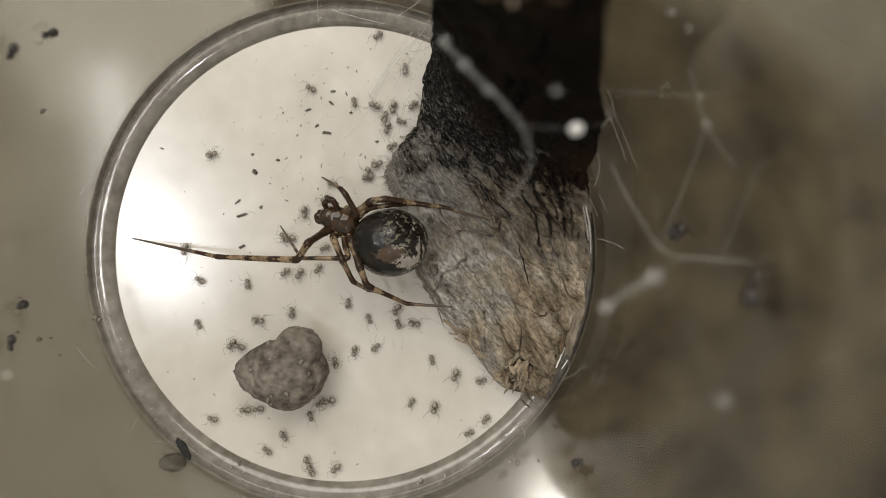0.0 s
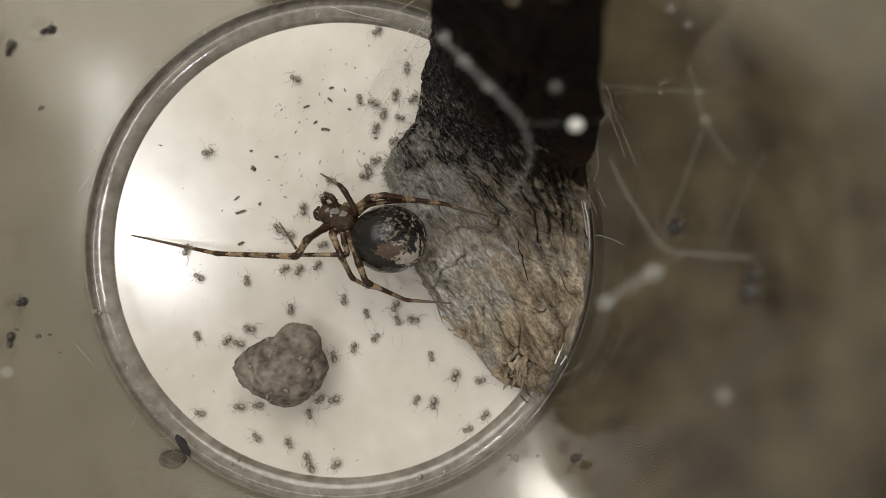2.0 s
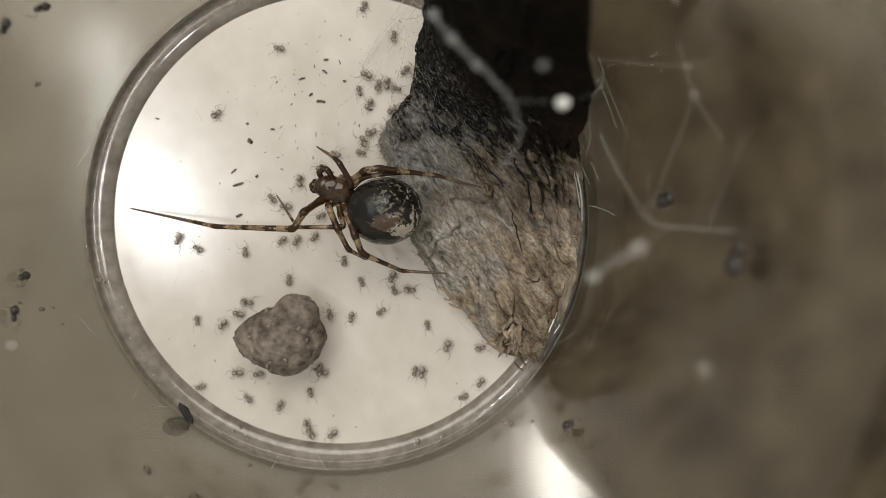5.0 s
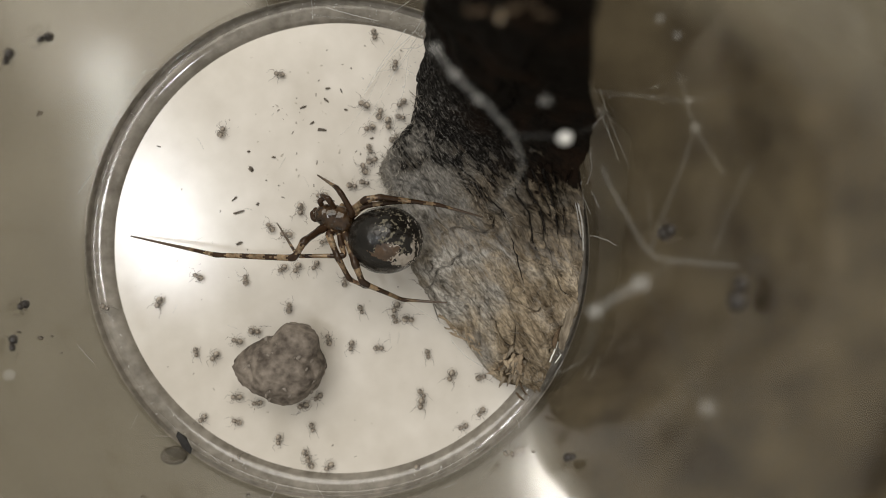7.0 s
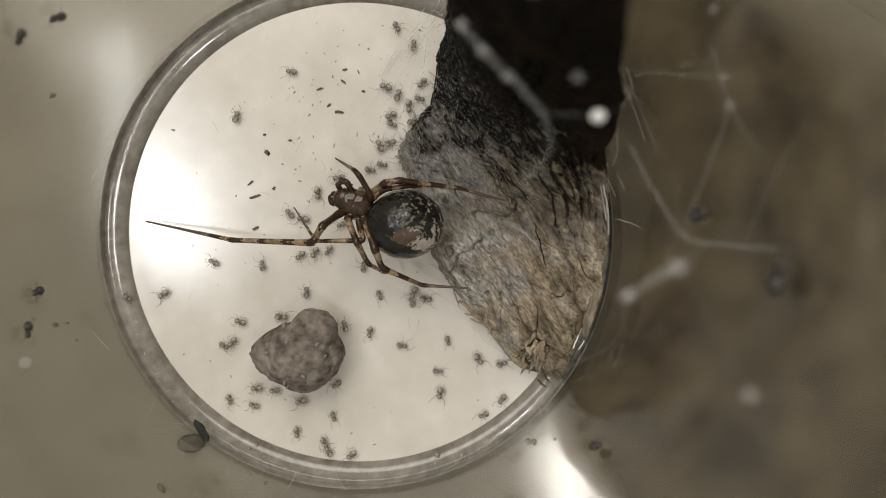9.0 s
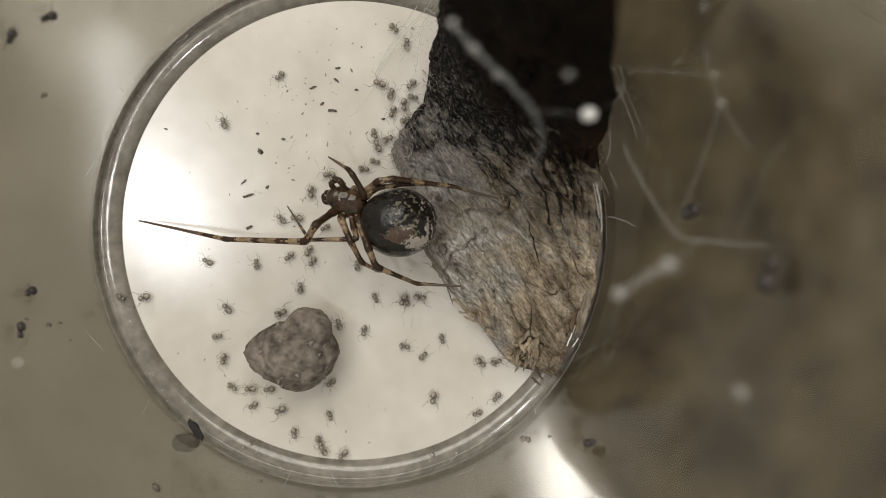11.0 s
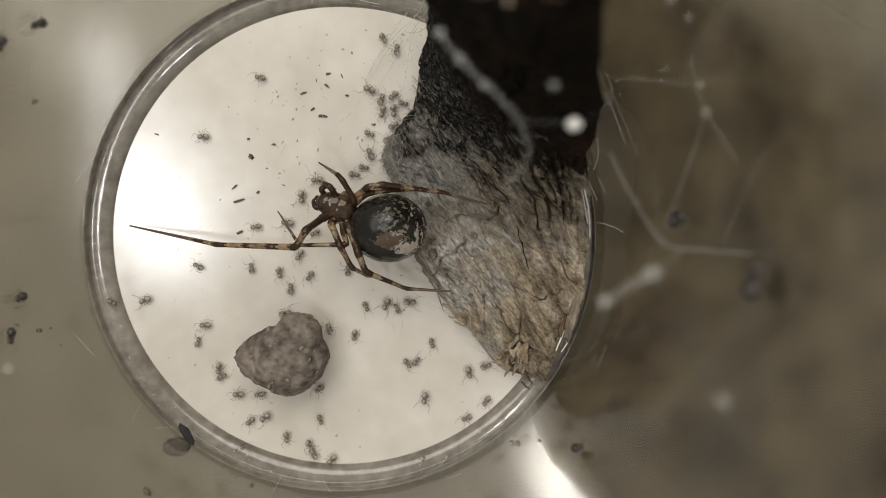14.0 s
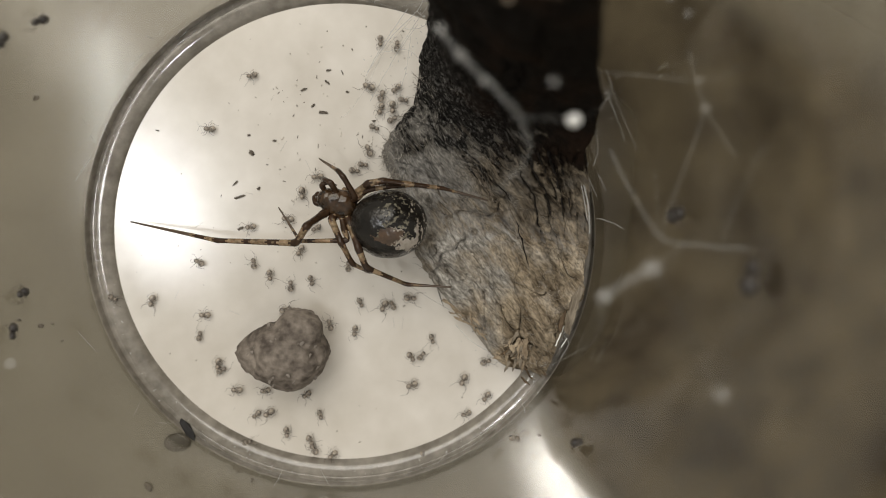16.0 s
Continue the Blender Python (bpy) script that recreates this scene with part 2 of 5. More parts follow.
M_BARK = bark_matter()
M_DARK_BARK = mat("dark_bark", (0.045, 0.037, 0.03), (0.010, 0.009, 0.008), rough=0.85, grain=3000, coarse=500, bump=1.0, depth=0.0003, spec=0.15, amount=0.7)
M_RUSSET = mat("brown_bark", (0.24, 0.17, 0.105), (0.05, 0.034, 0.022), rough=0.9, grain=4200, coarse=600, bump=1.0, depth=0.0003, spec=0.2, amount=0.9, stretch=((0, 0, radians(-64)), (4.5, 0.7, 1)))
M_FIBRE = speckled(mat("bark_fibre", (0.5, 0.44, 0.36), (0.3, 0.25, 0.19), rough=0.85, grain=2500, coarse=500, bump=0.2, spec=0.2), (0.13, 0.11, 0.085), (0.44, 0.41, 0.36))
M_STRAW = mat("straw", (0.46, 0.375, 0.265), (0.2, 0.15, 0.1), rough=0.8, grain=2500, coarse=600, bump=0.4, spec=0.2, amount=0.9)
M_FLAP = mat("torn_flap", (0.3, 0.255, 0.195), (0.12, 0.097, 0.07), rough=0.85, grain=5200, coarse=700, bump=0.8, depth=0.00015, spec=0.15, amount=0.9, stretch=((0, 0, radians(-106)), (6.0, 0.8, 1)))
M_SAC = mat("sac_paper", (0.265, 0.226, 0.187), (0.07, 0.056, 0.045), rough=0.75, grain=1700, coarse=420, bump=0.6, depth=0.00018, spec=0.25, amount=1.0)
M_SILK = see_through(mat("silk", (0.72, 0.72, 0.7), (0.6, 0.6, 0.58), rough=0.5, bump=0, spec=0.4), 0.91)
M_FINE = see_through(mat("fine_silk", (0.7, 0.7, 0.68), (0.6, 0.6, 0.58), rough=0.35, bump=0, spec=0.6), 0.91)
M_FAINT = see_through(mat("faint_silk", (0.7, 0.7, 0.67), (0.6, 0.6, 0.57), rough=0.5, bump=0), 0.945)
M_CRISP = see_through(mat("crisp_silk", (0.8, 0.79, 0.76), (0.65, 0.64, 0.6), rough=0.3, bump=0, spec=0.8), 0.62)
M_BEAD = mat("silk_bead", (0.85, 0.84, 0.8), (0.75, 0.74, 0.7), rough=0.3, bump=0.05)
M_ABD = mat("abdomen_dark", (0.021, 0.018, 0.0145), (0.004, 0.0036, 0.003), rough=0.08, grain=2900, coarse=700, bump=0.7, depth=0.0001, amount=0.8, spec=0.42)
M_FLECK = mat("abdomen_fleck", (0.25, 0.225, 0.165), (0.04, 0.035, 0.025), rough=0.2, grain=3000, coarse=900, bump=0.2)
M_MARK = mat("abdomen_pale", (0.58, 0.53, 0.46), (0.16, 0.125, 0.095), rough=0.35, grain=3000, coarse=900, bump=0.3)
M_RUST = mat("abdomen_rust", (0.125, 0.075, 0.042), (0.02, 0.013, 0.009), rough=0.28, grain=3000, coarse=900, bump=0.3)
M_CEPH = mat("carapace", (0.085, 0.046, 0.02), (0.008, 0.005, 0.003), rough=0.09, grain=1500, coarse=600, bump=0.3, coat=0.45, amount=1.0, spec=0.25)
M_LEGP = mat("leg_amber", (0.32, 0.23, 0.14), (0.065, 0.04, 0.021), rough=0.12, grain=4200, coarse=1200, bump=0.5, sss=0.1, amount=1.0, spec=0.3)
M_LEGD = mat("leg_dark", (0.058, 0.031, 0.016), (0.014, 0.008, 0.005), rough=0.12, grain=2600, coarse=900, bump=0.6, coat=0.0, spec=0.3)
M_EYE = mat("eye_black", (0.01, 0.01, 0.01), rough=0.05, bump=0)
M_KABD = see_through(mat("kid_abdomen", (0.5, 0.43, 0.34), (0.09, 0.072, 0.058), rough=0.3, grain=5200, coarse=2500, bump=0.1, amount=1.3), 0.42)
M_KCEPH = see_through(mat("kid_head", (0.45, 0.38, 0.3), (0.08, 0.064, 0.05), rough=0.3, grain=5200, coarse=2500, bump=0.1, amount=1.3), 0.4)
M_DKID = mat("kid_dark", (0.06, 0.052, 0.045), (0.02, 0.017, 0.015), rough=0.35, grain=6000, coarse=2500, bump=0.1)
M_KLEG = see_through(mat("kid_leg", (0.22, 0.18, 0.14), (0.07, 0.055, 0.045), rough=0.4, bump=0, grain=5000, amount=0.9), 0.7)
M_SEEDD = mat("seed_black", (0.02, 0.018, 0.0165), (0.007, 0.006, 0.0055), rough=0.75, grain=2200, coarse=700, bump=0.5)
M_TAN_OVAL = see_through(mat("tan_oval", (0.075, 0.063, 0.043), (0.055, 0.045, 0.03), rough=0.5, grain=3000, coarse=700, bump=0.1), 0.12)
M_CRUMB = see_through(mat("crumb", (0.24, 0.2, 0.15), (0.04, 0.032, 0.025), rough=0.7, grain=4000, coarse=900, amount=0.9), 0.15)


# ---- building helpers: all lengths in millimetres ----
def part(name, bm, material, parent=None, label="", smooth=True):
    me = bpy.data.meshes.new(name)
    bmesh.ops.scale(bm, vec=(MM, MM, MM), verts=bm.verts)
    if smooth:
        for f in bm.faces:
            f.smooth = True
    bm.to_mesh(me)
    bm.free()
    for m in material if isinstance(material, (list, tuple)) else [material]:
        me.materials.append(m)
    ob = new(name, me)
    if parent:
        ob.parent = parent
    if label:
        ob["label"] = label
    return ob


def thing(name, x, y, z, label, category, group=""):
    ob = new(name)
    ob.empty_display_size = 0.001
    ob.location = (x * MM, y * MM, z * MM)
    return tagged(ob, label, category, group)


def lathe(profile, n=160):
    """A closed or open outline (radius, height), turned about the upright axis."""
    bm = bmesh.new()
    rings = [[bm.verts.new((r * math.cos(2 * math.pi * k / n), r * math.sin(2 * math.pi * k / n), z)) for k in range(n)] for r, z in profile]
    for a, b in zip(rings, rings[1:]):
        for k in range(n):
            bm.faces.new((a[k], b[k], b[(k + 1) % n], a[(k + 1) % n]))
    return bm


def blob(sx, sy, sz, at=(0, 0, 0), rough=0.0, freq=1.0, sub=3, bm=None, turn=0.0, seed=0.0):
    """An uneven rounded body with the given half lengths."""
    own = bm or bmesh.new()
    made = bmesh.ops.create_icosphere(own, subdivisions=sub, radius=1.0)["verts"]
    c, s = math.cos(radians(turn)), math.sin(radians(turn))
    for v in made:
        k = 1 + rough * noise.noise(v.co * freq + Vector((seed, seed * 0.7, 3.1)))
        x, y, z = v.co.x * sx * k, v.co.y * sy * k, v.co.z * sz * k
        v.co = (at[0] + c * x - s * y, at[1] + s * x + c * y, at[2] + z)
    return own


def smooth_line(pts, per=6):
    """A rounded course through the given points."""
    p = [Vector(q) for q in pts]
    p = [2 * p[0] - p[1], *p, 2 * p[-1] - p[-2]]
    out = []
    for i in range(1, len(p) - 2):
        for k in range(per):
            t = k / per
            a, b, c, d = p[i - 1], p[i], p[i + 1], p[i + 2]
            out.append(0.5 * (2 * b + (c - a) * t + (2 * a - 5 * b + 4 * c - d) * t * t + (3 * b - a - 3 * c + d) * t**3))
    return out + [p[-2]]


def tube(course, radii, sides=8, bm=None, bands=None):
    """A tube along a course; bands(share, x) picks the material of each stretch."""
    own = bm or bmesh.new()
    n = len(course)
    rings = []
    up = Vector((0, 0, 1))
    for i, q in enumerate(course):
        way = (course[min(i + 1, n - 1)] - course[max(i - 1, 0)]).normalized()
        side = way.cross(up)
        side = side.normalized() if side.length > 1e-4 else Vector((1, 0, 0))
        top = side.cross(way).normalized()
        r = radii(i / (n - 1)) if callable(radii) else radii
        rings.append([own.verts.new(q + (side * math.cos(2 * math.pi * k / sides) + top * math.sin(2 * math.pi * k / sides)) * r) for k in range(sides)])
    for i, (a, b) in enumerate(zip(rings, rings[1:])):
        for k in range(sides):
            f = own.faces.new((a[k], a[(k + 1) % sides], b[(k + 1) % sides], b[k]))
            if bands:
                f.material_index = bands(min(1, max(0, (i + 0.5 + 0.5 * math.sin(2.4 * k)) / (n - 1))))
    own.faces.new(rings[0][::-1])
    own.faces.new(rings[-1])
    return own


# ---- the cup ----
WALL_FOOT, FLARE, CUP_TOP = 17.15, 0.157, 38.0
CUP_X, CUP_Y = -0.55, 0.05


def wall_radius(z):
    return WALL_FOOT + FLARE * max(z, 0)


def plastic_cup():
    cup = thing("plastic_cup", CUP_X, CUP_Y, -1.0, "round hazy plastic cup with a cream base", "cup")
    lift = Vector((0, 0, 1.0))
    bm = lathe([(0.01, 0.0), (6, 0.0), (12, 0.0), (15.9, 0.0), (15.95, -0.9), (0.01, -0.95)], 160)
    bmesh.ops.translate(bm, verts=bm.verts, vec=lift)
    part("cup_base", bm, M_BASE, cup, "cream white glossy base disc", False)
    # a soft hollow bend, two glossy rounded ridges, then the wall
    prof = [(15.88, -0.03), (15.92, 0.04), (16.02, 0.17), (16.14, 0.29), (16.28, 0.4), (16.42, 0.48), (16.54, 0.53)]
    prof += [(16.8 + 0.2 * t, 0.545 + 0.009 * (1 - t * t) + 0.001 * t) for t in (-1, -0.75, -0.5, -0.25, 0, 0.25, 0.5, 0.75, 1)]
    prof += [(17.03, 0.535), (17.06, 0.545)]
    prof += [(17.2 + 0.13 * t, 0.56 + 0.006 * (1 - t * t) - 0.001 * t) for t in (-1, -0.75, -0.5, -0.25, 0, 0.25, 0.5, 0.75, 1)]
    prof += [(17.34, 0.6), (17.36, 0.8), (17.38, 1.1), (17.41, 1.36), (17.44, 1.3), (17.45, -1.0), (16.0, -1.0)]
    bm = lathe(prof + [prof[0]], 260)
    for v in bm.verts:
        a = math.atan2(v.co.y, v.co.x)
        w = Vector((math.cos(a), math.sin(a), 0)) * 3.0
        v.co.z += 0.010 * noise.noise(w * 1.7) + 0.0025 * noise.noise(w * 6 + Vector((0, 0, 20 * math.hypot(v.co.x, v.co.y))))
    bmesh.ops.translate(bm, verts=bm.verts, vec=lift)
    part("foot_ring", bm, M_RING, cup, "clear moulded foot ring with two glossy ridges")
    prof = [(wall_radius(z) + 0.03, z) for z in (1.3, 8, 16, 24, 31, CUP_TOP)]
    out = [(r + 0.18, z) for r, z in prof][::-1]
    bm = lathe(prof + [(prof[-1][0] + 0.09, CUP_TOP + 0.1)] + out + [prof[0]], 160)
    for f in bm.faces:
        c = f.calc_center_median()
        if math.hypot(c.x, c.y) > wall_radius(c.z) + 0.1:
            f.material_index = 1
    bmesh.ops.translate(bm, verts=bm.verts, vec=lift)
    part("cup_wall", bm, [M_WALL, M_WALL_OUT], cup, "hazy clear flaring side wall").visible_shadow = False
    # fine scratches in the plastic, across the foot and up the wall
    rnd = random.Random(12)
    for k in range(34):
        a = radians(rnd.uniform(100, 320) if k > 12 else rnd.uniform(130, 165))
        low = rnd.uniform(0.3, 3.5)
        line = []
        da, dz = rnd.gauss(0, 0.012), rnd.gauss(0, 0.6) if k % 4 else rnd.uniform(0.6, 2.2)
        for s in range(4):
            z = max(0.1, low + dz * s / 3)
            r = wall_radius(z) - 0.02 if z > 1.3 else 16.1 + 0.9 * z
            line.append(Vector((r * math.cos(a + da * s), r * math.sin(a + da * s), z + 1.0)))
        part("scratch", tube(line, rnd.uniform(0.006, 0.013), 4), M_SCRATCH, cup, "fine pale scratch")
    for k in range(16):
        a, r, turn, half = rnd.uniform(0, 6.28), 15.0 * math.sqrt(rnd.random()), rnd.uniform(0, 3.14), rnd.uniform(0.1, 0.45)
        c, s = Vector((r * math.cos(a), r * math.sin(a), 1.004)), Vector((math.cos(turn), math.sin(turn), 0)) * half
        part("scratch", tube([c - s, c + Vector((0.02, 0.02, 0)), c + s], 0.011, 4), M_SCRATCH, cup, "fine pale scratch")
    # dust on the foot ring
    bm = bmesh.new()
    for k in range(170):
        a, r = rnd.uniform(0, 6.28), rnd.uniform(16.1, 17.3)
        z = 0.56 if r > 16.54 else 0.85 * (r - 15.9)
        size = rnd.uniform(0.012, 0.04) * (1.6 if k % 9 == 0 else 1)
        blob(size * rnd.uniform(1, 2.8), size, size * 0.7, (r * math.cos(a), r * math.sin(a), z + 1.0), 0.5, 2, 1, bm, rnd.uniform(0, 180), k)
    part("ring_dust", bm, M_SCRATCH, cup, "pale dust specks on the ring")["kind"] = "stuff"
    return cup


bm = bmesh.new()
bmesh.ops.create_cube(bm, size=1)
bmesh.ops.scale(bm, vec=(900, 700, 20), verts=bm.verts)
bmesh.ops.bevel(bm, geom=bm.edges[:], offset=2, segments=2, affect="EDGES")
bmesh.ops.translate(bm, verts=bm.verts, vec=(0, 0, -11.02))
tagged(part("table_top", bm, M_TABLE, None, "", False), "brown table top with the bark's dark reflection painted on", "table", kind="structure")
plastic_cup()

# ---- the bark: stations from the foot to the tall end, each with its left, middle and right point ----
BARK = [
    ((12.65, -9.85, 0.7), (13.0, -9.9, 1.2), (13.45, -9.8, 1.0)),
    ((10.3, -8.9, 0.5), (12.0, -8.8, 1.9), (13.7, -8.7, 2.0)),
    ((8.4, -6.55, 0.9), (11.5, -6.4, 2.7), (14.5, -6.3, 3.0)),
    ((6.55, -4.2, 1.3), (11.3, -4.1, 3.4), (15.4, -4.0, 4.0)),
    ((4.82, -1.87, 1.7), (10.7, -1.8, 3.8), (15.7, -1.75, 4.6)),
    ((4.35, 0.8, 1.7), (10.3, 0.8, 4.2), (15.7, 0.8, 5.5)),
    ((3.35, 3.1, 1.2), (9.9, 2.95, 5.0), (15.5, 2.85, 6.6)),
    ((2.45, 5.1, 0.5), (9.2, 4.6, 5.6), (15.1, 4.5, 8.0)),
    ((3.0, 7.0, 0.9), (9.0, 6.2, 6.6), (15.2, 6.0, 10.0)),
    ((4.6, 8.9, 2.2), (9.0, 7.8, 8.6), (14.9, 7.3, 13.0)),
    ((5.2, 11.5, 4.4), (9.2, 9.2, 13.5), (13.65, 8.4, 20.0)),
    ((5.7, 13.2, 8.5), (9.2, 9.6, 24.0), (12.3, 8.9, 27.5)),
    ((5.95, 12.4, 18.0), (9.0, 10.0, 30.0), (12.2, 10.2, 29.0)),
]


def bark_point(u, v):
    """A point of the bark's smooth upper face: u along it, v across it, both from 0 to 1."""
    f = u * (len(BARK) - 1)
    i = min(int(f), len(BARK) - 2)
    t = f - i
    rows = [BARK[max(0, min(len(BARK) - 1, k))] for k in (i - 1, i, i + 1, i + 2)]

    def along(k):
        a, b, c, d = (Vector(r[k]) for r in rows)
        return 0.5 * (2 * b + (c - a) * t + (2 * a - 5 * b + 4 * c - d) * t * t + (3 * b - a - 3 * c + d) * t**3)

    a, b, c = along(0), along(1), along(2)
    mid = 2 * b - (a + c) / 2
    p = (1 - v) ** 2 * a + 2 * v * (1 - v) * mid + v * v * c
    return p


def bark_flow(p):
    """The direction of the grain at a place, in degrees."""
    return -34 - 30 * min(1, max(0, (p.x - 5) / 10)) + 26 * noise.noise(Vector((p.x * 0.22, p.y * 0.22, 4.0)))


def bark_relief(p):
    """Fibres, lumps, pits and cracks, in millimetres."""
    a = radians(-52)
    q = Vector((p.x * math.cos(a) + p.y * math.sin(a), -p.x * math.sin(a) + p.y * math.cos(a), p.z))
    w = Vector((noise.noise(p * 0.4), noise.noise(p * 0.4 + Vector((7, 1, 0))), 0))
    q += 1.1 * w
    fib = 1 - 2 * abs(noise.noise(Vector((q.x * 0.55, q.y * 3.0, q.z * 0.8))))
    fine = noise.noise(Vector((q.x * 1.5, q.y * 8.0, q.z * 2)))
    grit = noise.noise(p * 4.5) + 0.6 * noise.noise(p * 9.0)
    lump = noise.noise(p * 0.55 + Vector((3, 9, 2)))
    crack = noise.noise(Vector((q.x * 0.2, q.y * 0.8, 5.0)))
    cut = -0.7 * max(0, 1 - abs(crack) / 0.035)
    pit = -0.5 * max(0, noise.noise(p * 1.6 + Vector((1, 4, 7))) - 0.32) / 0.3
    return 0.05 * fib + 0.035 * fine + 0.04 * grit + 0.55 * lump + 0.6 * cut + 0.45 * pit


def bark_piece():
    bark = thing("bark_piece", 10.5, -2.0, 0, "grey weathered bark chunk with a black tall end beside the cup wall", "bark")
    base = Vector((10.5, -2.0, 0))
    nu, nv = 340, 190
    top, low = [], []
    bm = bmesh.new()
    for i in range(nu + 1):
        ra, rb = [], []
        for j in range(nv + 1):
            u, v = i / nu, j / nv
            # ragged side edges
            e = 0.03 * noise.noise(Vector((u * 14, 2.0 if v < 0.5 else 8.0, 0)))
            e += 0.014 * noise.noise(Vector((u * 55, 4.0 if v < 0.5 else 6.0, 0)))
            vv = v + e * (1 - 2 * v)
            p = bark_point(u, vv)
            n = (bark_point(min(u + 0.01, 1), vv) - bark_point(max(u - 0.01, 0), vv)).cross(bark_point(u, vv + 0.01) - bark_point(u, vv - 0.01))
            n = -n.normalized()
            if n.z < -0.2:
                n = -n
            rim = min(1, 12 * min(v, 1 - v, u + 0.02))
            q = p + n * bark_relief(p) * (0.35 + 0.65 * rim)
            # layers split open along the wall side
            if 0.3 < u < 0.68:
                deep = min(1, 8 * (u - 0.3), 8 * (0.68 - u))
                run = 0.75 + 1.15 * (0.585 - u) + 0.008 * noise.noise(Vector((u * 40, 1, 2)))
                for off, cut, wide in ((0.0, 1.5, 0.014), (-0.04, 0.6, 0.009), (-0.075, 0.5, 0.008), (0.045, 0.7, 0.009)):
                    fade = max(0, min(1, 14 * (u - 0.40 + off), 14 * (0.63 - u)))
                    q -= n * cut * fade * max(0, 1 - abs(vv - run - off) / wide)
                for at in (0.73, 0.79, 0.86):
                    w = at + 0.05 * noise.noise(Vector((u * 5, at * 40, 0))) + 0.012 * noise.noise(Vector((u * 30, at * 40, 3)))
                    q -= n * 0.8 * deep * max(0, 1 - abs(vv - w) / 0.011) * max(0, min(1, 0.6 + 2 * noise.noise(Vector((u * 9, at * 50, 1)))))
                q += n * deep * 0.5 * max(0, vv - 0.8) * 5 * (((vv - 0.8) * 15.4) % 1.0) * 0.6
            q.z = max(q.z, 0.12)
            # unseen bulk added behind the tall end keeps the base out of wall reflections
            full = max(0, min(1, (u - 0.62) / 0.16))
            under = p - n * (1.1 + 1.5 * full) + Vector((0.5, 3.5, -1.0)) * full
            out = math.hypot(under.x - CUP_X, under.y - CUP_Y) / (wall_radius(max(under.z, 1.4)) - 0.4)
            if out > 1:
                under.x, under.y = CUP_X + (under.x - CUP_X) / out, CUP_Y + (under.y - CUP_Y) / out
            under.z = max(under.z, 0.02)
            ra.append(bm.verts.new(q - base))
            rb.append(bm.verts.new(under - base))
        top.append(ra)
        low.append(rb)
    for i in range(nu):
        for j in range(nv):
            bm.faces.new((top[i][j], top[i][j + 1], top[i + 1][j + 1], top[i + 1][j]))
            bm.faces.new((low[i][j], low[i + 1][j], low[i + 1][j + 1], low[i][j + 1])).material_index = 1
    for i in range(nu):
        for g in (0, nv):
            bm.faces.new((top[i][g], top[i + 1][g], low[i + 1][g], low[i][g])).material_index = 0
    for j in range(nv):
        for g in (0, nu):
            bm.faces.new((top[g][j], low[g][j], low[g][j + 1], top[g][j + 1])).material_index = 0
    bmesh.ops.recalc_face_normals(bm, faces=bm.faces)
    part("bark_body", bm, [M_BARK, M_DARK_BARK], bark)
    # loose fibres on the face
    rnd = random.Random(4)
    bm = bmesh.new()
    for k in range(620):
        u, v = (rnd.uniform(0.05, 0.53), rnd.uniform(0.06, 0.9)) if k < 400 else (rnd.uniform(0.45, 0.8), rnd.uniform(0.02, 0.6) * rnd.random())
        q = bark_point(u, v)
        length, turn = (rnd.uniform(0.35, 1.2), rnd.gauss(0, 25)) if k < 400 else (rnd.uniform(0.12, 0.5), rnd.gauss(0, 60))
        bend = rnd.gauss(0, 18)
        line = []
        for step_k in range(7):
            n = (bark_point(u + 0.01, v) - bark_point(u - 0.01, v)).cross(bark_point(u, v + 0.01) - bark_point(u, v - 0.01))
            n = n.normalized() if n.z > 0 else -n.normalized()
            line.append(q + n * (bark_relief(q) + 0.015) - base)
            a = radians(bark_flow(q) + turn + bend * step_k)
            step = Vector((math.cos(a), math.sin(a), 0)) * length / 6
            q = q + step - n * step.dot(n) / max(n.z, 0.3) * Vector((0, 0, 1)).dot(n)
        if any(b.z < 0.1 for b in line):
            continue
        r = rnd.uniform(0.004, 0.010)
        tube(line, lambda t, r=r: r * (1 - 0.6 * abs(2 * t - 1)), 4, bm)
    # frayed tufts along the edge that faces the open base
    for k in range(360):
        u, v = rnd.uniform(0.3, 0.8) if k < 200 else rnd.uniform(0.46, 0.66), abs(rnd.gauss(0, 0.03))
        q = bark_point(u, v)
        q.z = max(q.z, 0.25) + rnd.uniform(0.0, 0.5)
        way = Vector((rnd.gauss(-0.35, 0.5), rnd.gauss(0.1, 0.6), rnd.gauss(0.1, 0.3))).normalized() * rnd.uniform(0.08, 0.3)
        curl = Vector((rnd.gauss(0, 0.06), rnd.gauss(0, 0.06), rnd.gauss(0, 0.04)))
        line = [q - way * 0.6 - base, q - base, q + way + curl - base, q + way * 1.8 + curl * 3 - base]
        if all(b.z > 0.05 for b in line):
            tube(line, rnd.uniform(0.006, 0.018), 4, bm)
    fib = part("fibre", bm, M_FIBRE, bark, "loose pale bark fibres")
    fib["kind"] = "stuff"
